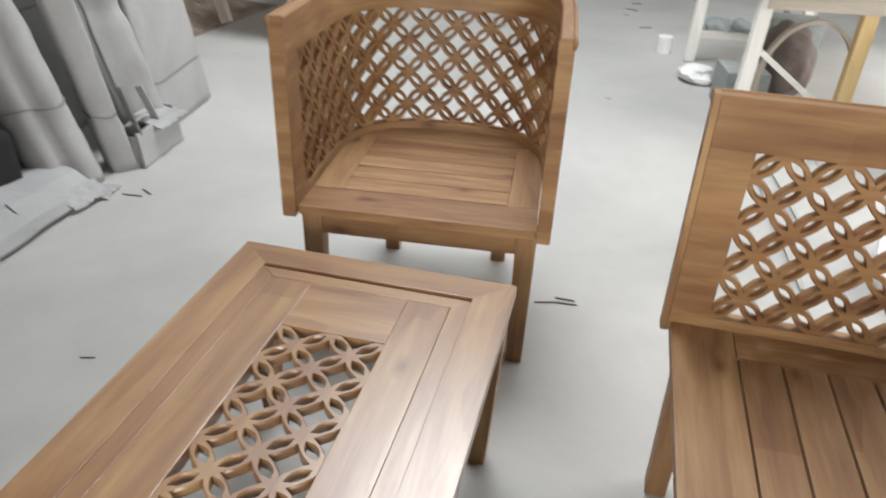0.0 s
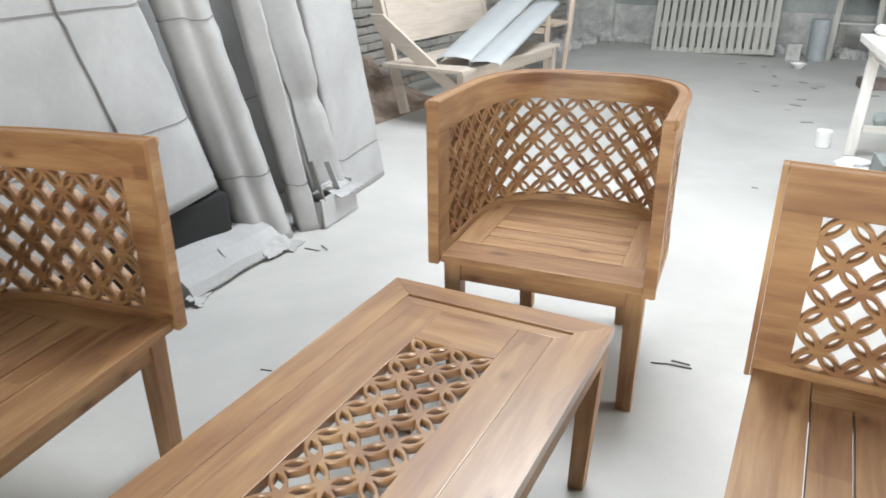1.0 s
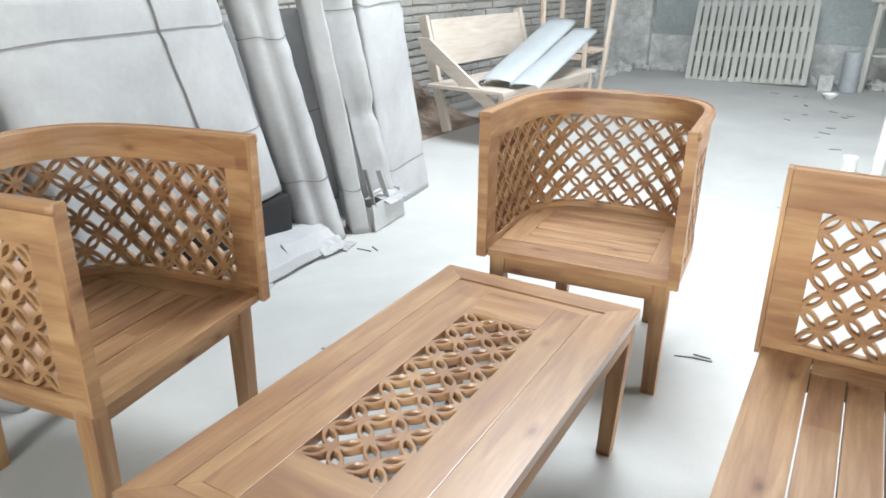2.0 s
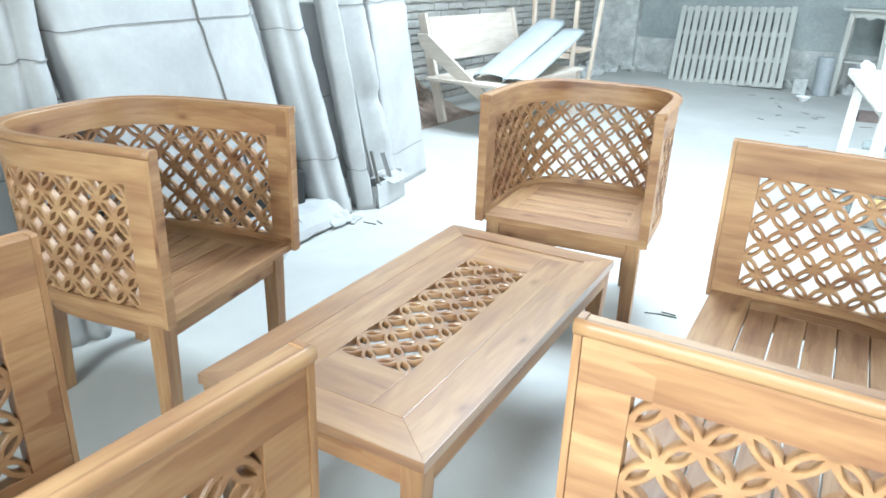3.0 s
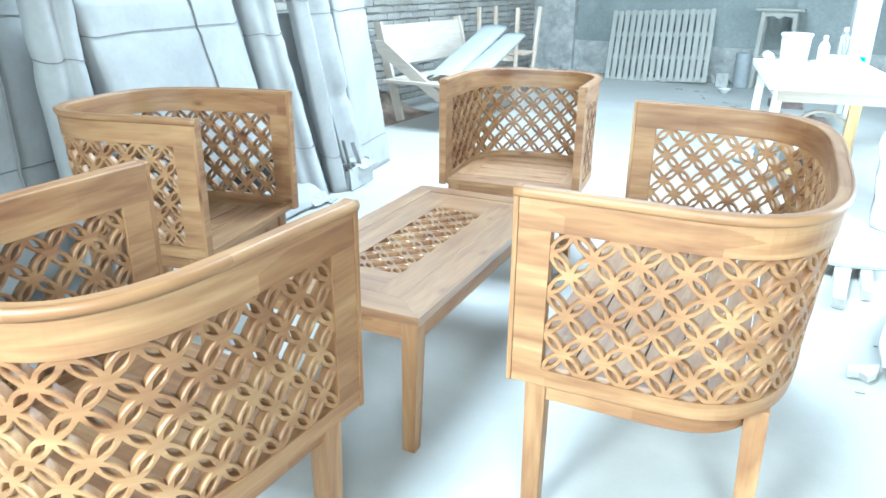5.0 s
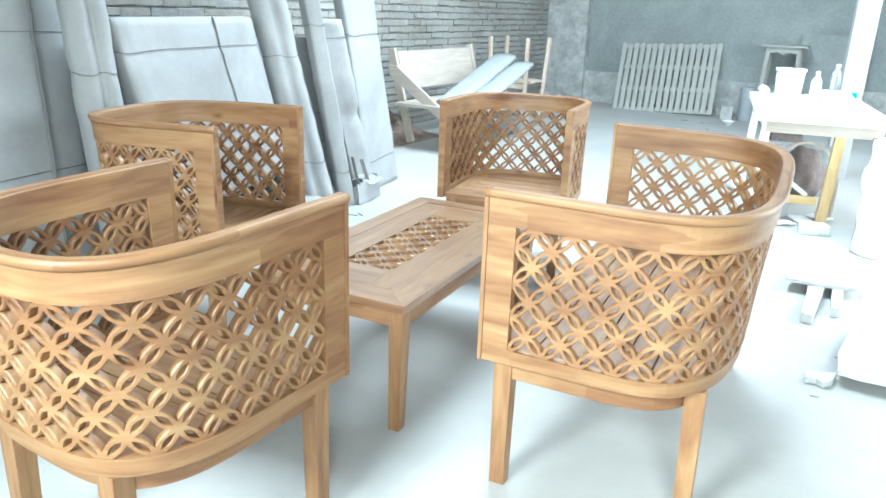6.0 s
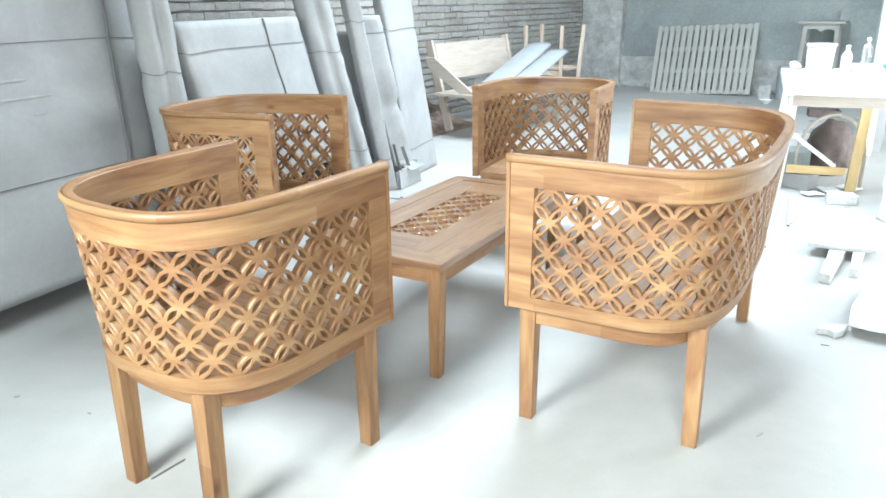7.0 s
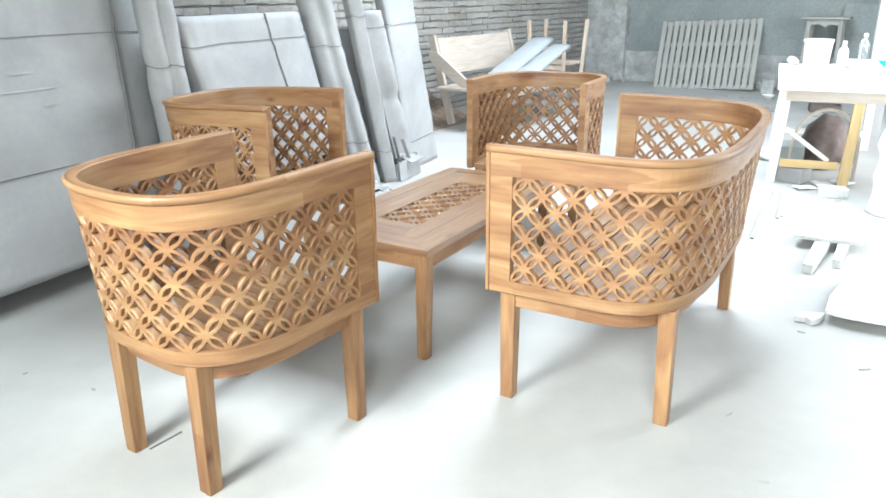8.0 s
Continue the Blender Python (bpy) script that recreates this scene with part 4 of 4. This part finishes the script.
def round_sack():
    """A dark sack under the table with a pale hoop over it."""
    x, y, z = on_table(0.36, 0.62)
    bm = bmesh.new()
    bmesh.ops.create_icosphere(bm, subdivisions=4, radius=1)
    for v in bm.verts:
        k = 1 + 0.12 * noise.noise(v.co * 2.2) + 0.05 * noise.noise(v.co * 7)
        v.co = Vector((v.co.x * 0.155 * k, v.co.y * 0.18 * k, max(0.0, 0.17 + v.co.z * 0.21 * k)))
    ob = tagged(part("sack", bm, SACK, smooth=True), "slumped dark brown sack under the work table", "sack")
    ob.matrix_world = pose(x, y, 0.002)
    bm = bmesh.new()
    segs = 28
    rings = []
    for i in range(segs + 1):
        a = math.pi * i / segs
        p = Vector((math.cos(a) * 0.2, 0, 0.20 + math.sin(a) * 0.28))
        o = Vector((math.cos(a), 0, math.sin(a)))
        rings.append([bm.verts.new(p + o * dx + Vector((0, dy, 0))) for dx, dy in ((-0.008, -0.02), (0.008, -0.02), (0.008, 0.02), (-0.008, 0.02))])
    for a, b in zip(rings, rings[1:]):
        for j in range(4):
            bm.faces.new((a[j], a[(j + 1) % 4], b[(j + 1) % 4], b[j]))
    bm.faces.new(rings[0][::-1])
    bm.faces.new(rings[-1])
    for sx in (-1, 1):
        me = bpy.data.meshes.new("tmp")
        o = box(sx * 0.2 - 0.008, sx * 0.2 + 0.008, -0.02, 0.02, 0.0, 0.199, 0)
        o.to_mesh(me)
        o.free()
        bm.from_mesh(me)
        bpy.data.meshes.remove(me)
    x, y, z = on_table(0.33, 0.18)
    tagged(part("bent_hoop", bm, BENCHWOOD), "pale bent wooden hoop standing under the table", "hoop").matrix_world = pose(x, y, 0.002, 0, 0, 10)


round_sack()


def table_clutter():
    """Boxes, sticks and papers kept under the work table."""
    for label, x, y, w, d, h, a in (("grey cardboard box under the work table", 0.12, 0.40, 0.20, 0.24, 0.20, 12), ("low white carton under the work table", 0.17, 0.12, 0.17, 0.16, 0.10, -14),
                                    ("dusty grey box at the back of the work table", 0.47, 0.92, 0.26, 0.2, 0.34, 5)):
        px, py, _ = on_table(x, y)
        ob = tagged(part("carton", box(-w / 2, w / 2, -d / 2, d / 2, 0, h, 0.006), PLASTER if h > 0.15 else PAPER), label, "box")
        ob.matrix_world = pose(px, py, 0.002, 0, 0, a)
    for i, (x, y, l, a) in enumerate(((0.30, 0.02, 0.16, 30), (0.22, -0.05, 0.12, -50), (0.44, 0.10, 0.14, 70))):
        px, py, _ = on_table(x, y)
        bm = torn_sheet(l, l * 0.7, 20.0 + i, 0.003)
        tagged(part("paper_scrap", bm, CLOTH), "crumpled white scrap of paper under the work table", "paper", "paper scraps").matrix_world = pose(px, py, 0.012, 0, 0, a)


table_clutter()


def post():
    root = tagged(part("post", box(-0.08, 0.08, -0.08, 0.08, 0, 4.195, 0.005), PAPER), "white-painted square timber roof post", "post", kind="structure")
    root.matrix_world = pose(2.905, 5.36, 0, 0, 0, 8)


post()


def draped_sheet():
    """White plastic sheeting hung over offcuts beside the work table."""
    bm = bmesh.new()
    nx, nz = 30, 26
    grid = []
    for i in range(nx + 1):
        col = []
        for j in range(nz + 1):
            u, v = i / nx, j / nz
            x = 3.18 + 0.9 * u
            z = 0.56 * (1 - v) + 0.0
            y = 3.55 - 0.35 * v * v + 0.05 * math.sin(u * 17 + v * 3) * (0.3 + v) + 0.05 * noise.noise(Vector((u * 5, v * 5, 1.0)))
            col.append(bm.verts.new((x + 0.04 * noise.noise(Vector((u * 3, v * 4, 7))), y, max(z + 0.02 * noise.noise(Vector((u * 6, 3, v * 3))), 0.002))))
        grid.append(col)
    for i in range(nx):
        for j in range(nz):
            bm.faces.new((grid[i][j], grid[i + 1][j], grid[i + 1][j + 1], grid[i][j + 1]))
    ext = bmesh.ops.extrude_face_region(bm, geom=bm.faces[:])
    for v in ext["geom"]:
        if isinstance(v, bmesh.types.BMVert):
            v.co.y += 0.30
    tagged(part("draped_sheet", bm, CLOTH, smooth=True), "white plastic sheeting draped over stacked offcuts", "plastic sheet")


draped_sheet()

# ---- offcuts and litter on the floor ----
def board_on_floor(label, points, z0, z1, material=None):
    tagged(part("wood_offcut", prism(points, z0, z1, 0.003), material or PALE), label, "wood offcut", "offcuts on the floor")


board_on_floor("broad dust-white board lying raised on two offcuts", [(2.94, 2.44), (2.955, 2.365), (3.00, 2.375), (3.08, 2.372), (3.16, 2.395), (3.245, 2.41), (3.262, 2.50), (3.25, 2.64), (3.19, 2.80), (3.08, 2.75), (3.0, 2.70)], 0.046, 0.064)
board_on_floor("short tapered white offcut tucked under a board", [(3.055, 2.01), (3.10, 2.00), (3.115, 2.44), (3.045, 2.44)], 0.001, 0.045)
board_on_floor("short narrow white offcut tucked under a board", [(3.16, 2.14), (3.195, 2.15), (3.19, 2.52), (3.14, 2.50)], 0.001, 0.045)
board_on_floor("large dust-white panel lying tilted on rubble", [(3.225, 1.50), (3.30, 1.49), (3.40, 1.50), (3.75, 1.55), (3.80, 2.10), (3.45, 2.20), (3.34, 2.14), (3.29, 2.06), (3.250, 1.93), (3.232, 1.80), (3.215, 1.66)], 0.034, 0.052)
board_on_floor("thick white offcut under a large panel", [(3.32, 1.62), (3.60, 1.66), (3.58, 1.90), (3.36, 1.86)], 0.001, 0.033)
board_on_floor("small ragged white offcut on the floor", [(3.13, 1.44), (3.165, 1.455), (3.19, 1.43), (3.215, 1.47), (3.225, 1.54), (3.19, 1.51), (3.165, 1.50), (3.13, 1.485)], 0.001, 0.026)
board_on_floor("dust-white block beside the draped sheeting", [(2.90, 3.40), (3.06, 3.46), (3.02, 3.55), (2.88, 3.50)], 0.001, 0.06)
board_on_floor("long thin pale lath lying on the floor", [(2.744, 2.365), (2.762, 2.365), (2.642, 3.40), (2.624, 3.40)], 0.001, 0.012, GREYWOOD)
board_on_floor("shorter thin pale lath beside a longer one", [(2.782, 2.80), (2.797, 2.80), (2.704, 3.39), (2.690, 3.39)], 0.001, 0.012, GREYWOOD)


def low_crate():
    root = thing("low_crate", pose(2.32, 7.05, 0, 0, 0, 14), "low dark slatted crate lying on the floor", "crate")
    for y in (-0.10, 0.10):
        part("crate_side", box(-0.15, 0.15, y - 0.008, y + 0.008, 0.001, 0.075, 0.002), SACK, root)
    for x in (-0.142, 0.142):
        part("crate_end", box(x - 0.008, x + 0.008, -0.091, 0.091, 0.001, 0.075, 0.002), SACK, root)
    for k in range(4):
        part("crate_slat", box(-0.133, 0.133, -0.085 + k * 0.045, -0.052 + k * 0.045, 0.004, 0.012, 0.001), SACK, root)
    return root


low_crate()
for i, (x, y, r) in enumerate(((2.46, 5.62, 0.09), (2.60, 5.72, 0.07), (2.30, 7.30, 0.05))):
    bm = bmesh.new()
    bmesh.ops.create_icosphere(bm, subdivisions=3, radius=r)
    for v in bm.verts:
        v.co *= 1 + 0.5 * noise.noise(v.co * 12 + Vector((i * 5.0, 1.0, 0)))
        v.co.z = max(v.co.z * 0.7 + 0.03, 0.0)
    tagged(part("sacking", bm, PLASTER), "crumpled grey sacking on the floor past the work table", "sacking", "sacking on the floor").matrix_world = pose(x, y, 0.001)

CHIPS = [(2.083, 2.032, 0.075, 0.009, 8), (2.075, 2.052, 0.07, 0.008, 3), (2.030, 2.020, 0.09, 0.005, 22), (1.09, 7.76, 0.1, 0.03, 5), (1.31, 7.69, 0.07, 0.03, 50), (1.84, 6.25, 0.09, 0.03, 10), (1.83, 6.01, 0.11, 0.02, -20), (1.98, 5.48, 0.1, 0.03, 25), (1.945, 3.87, 0.04, 0.015, 0), (1.02, 1.39, 0.045, 0.008, 20),
         (1.777, -0.41, 0.13, 0.008, 89), (3.091, 0.61, 0.035, 0.008, 70), (3.253, 0.332, 0.04, 0.008, 20), (3.394, 1.139, 0.05, 0.012, 40), (1.319, -0.365, 0.02, 0.008, 10), (1.021, -0.434, 0.02, 0.008, 60), (3.16, 1.33, 0.035, 0.015, 10), (2.77, 2.85, 0.03, 0.02, 20), (2.99, 3.36, 0.05, 0.02, 50), (3.2, 1.7, 0.016, 0.016, 0), (0.53, 2.14, 0.09, 0.01, 10), (0.56, 2.18, 0.07, 0.01, -25), (1.75, 7.0, 0.1, 0.03, -30)]
scatter = random.Random(11)
for _ in range(15):
    CHIPS.append((scatter.uniform(1.4, 2.3), scatter.gauss(7.3, 0.7), 0.035 + scatter.random() ** 2 * 0.10, scatter.uniform(0.012, 0.04), scatter.uniform(-70, 70)))
for x, y, l, w, a in CHIPS:
    tagged(part("wood_chip", box(-l / 2 * 0.8, l / 2 * 0.8, -w / 2 * 0.55, w / 2 * 0.55, 0, 0.004, 0.001), SCRAP if l > 0.06 else GREYWOOD), "small dark splinter of wood on the floor", "wood chip", "chips on the floor").matrix_world = pose(x, y, 0.001, 0, 0, a)
tagged(part("paint_can", lathe([(0.04, 0), (0.044, 0.004), (0.044, 0.10), (0.04, 0.105)], 20), WHITEPL), "white tin can standing on the floor", "can").matrix_world = pose(2.14, 4.88, 0.0)
bm = bmesh.new()
bmesh.ops.create_icosphere(bm, subdivisions=3, radius=0.1)
for v in bm.verts:
    v.co *= 1 + 0.45 * noise.noise(v.co * 14)
    v.co.z = max(v.co.z * 0.55 + 0.035, 0.0)
tagged(part("plastic_bag", bm, CLOTH), "crumpled white plastic bag on the floor", "bag").matrix_world = pose(2.36, 4.38, 0.001)

# a low bank of rubble and dust at the foot of the walls
bm = bmesh.new()
for i in range(150):
    if i < 60:
        x, y = WX + random.uniform(0.0, 0.5), random.choice((random.uniform(2.9, 3.9), random.uniform(7.2, 8.5)))
    else:
        x, y = random.uniform(WX, 3.5), NY - random.uniform(0.0, 0.3)
    r = random.uniform(0.02, 0.085)
    res = bmesh.ops.create_icosphere(bm, subdivisions=1, radius=r, matrix=pose(x, y, r * 0.35))
    for v in res["verts"]:
        v.co += Vector((random.uniform(-1, 1), random.uniform(-1, 1), random.uniform(-1, 1))) * r * 0.25
        v.co.z = max(v.co.z, 0.001)
tagged(part("rubble", bm, RUBBLE), "loose grey rubble along the foot of the walls", "rubble", kind="stuff")

# ---- bricks of the west wall ----
COURSE, LONG = 0.068, 0.225
SHAPES = []
for k in range(4):
    bm = box(-0.012, 0.0, -LONG / 2 + 0.002, LONG / 2 - 0.002, -COURSE / 2 + 0.008, COURSE / 2 - 0.008, 0)
    for v in bm.verts:
        v.co += Vector((random.uniform(-0.004, 0.003), random.uniform(-0.004, 0.004), random.uniform(-0.006, 0.006)))
    grain_uv(bm)
    bmesh.ops.recalc_face_normals(bm, faces=bm.faces[:])
    me = bpy.data.meshes.new("brick")
    bm.to_mesh(me)
    bm.free()
    me.materials.append(BRICK)
    SHAPES.append(me)
verts, faces, count = [], [], 0
for row in range(40):
    z = 0.04 + row * COURSE
    for col in range(38):
        y = 0.9 + col * LONG + (LONG / 2 if row % 2 else 0)
        if y > NY - 0.12:
            continue
        dx = random.uniform(0.0, 0.014)
        if 3.2 < y < 6.8 and 0.3 < z < 1.5 and count < 300:
            b = new("brick", SHAPES[(row * 3 + col) % 4])
            b.parent = west
            b.location = (WX + dx, y, z)
            count += 1
        else:
            base = len(verts)
            for v in SHAPES[(row + col) % 4].vertices:
                verts.append((v.co.x + WX + dx, v.co.y + y, v.co.z + z))
            for p in SHAPES[(row + col) % 4].polygons:
                faces.append([base + i for i in p.vertices])
me = bpy.data.meshes.new("bricks_far")
me.from_pydata(verts, [], faces)
me.materials.append(BRICK)
rest = tagged(new("brickwork", me), kind="stuff")
rest.parent = west

# ---- the workshop set out round the furniture ----
SITE = Matrix(((1.0228, -0.0055, 0, -0.0557), (0.0217, 1.0498, 0, 0.01), (0, 0, 1.022, 0), (0, 0, 0, 1)))
PLACED = ("tub_chair", "tub_loveseat", "coffee_table", "slatted_panel")
for ob in scene.objects:
    if ob.parent is None and ob.type in ("MESH", "EMPTY") and ob.name.split(".")[0] not in PLACED:
        ob.matrix_world = SITE @ ob.matrix_world
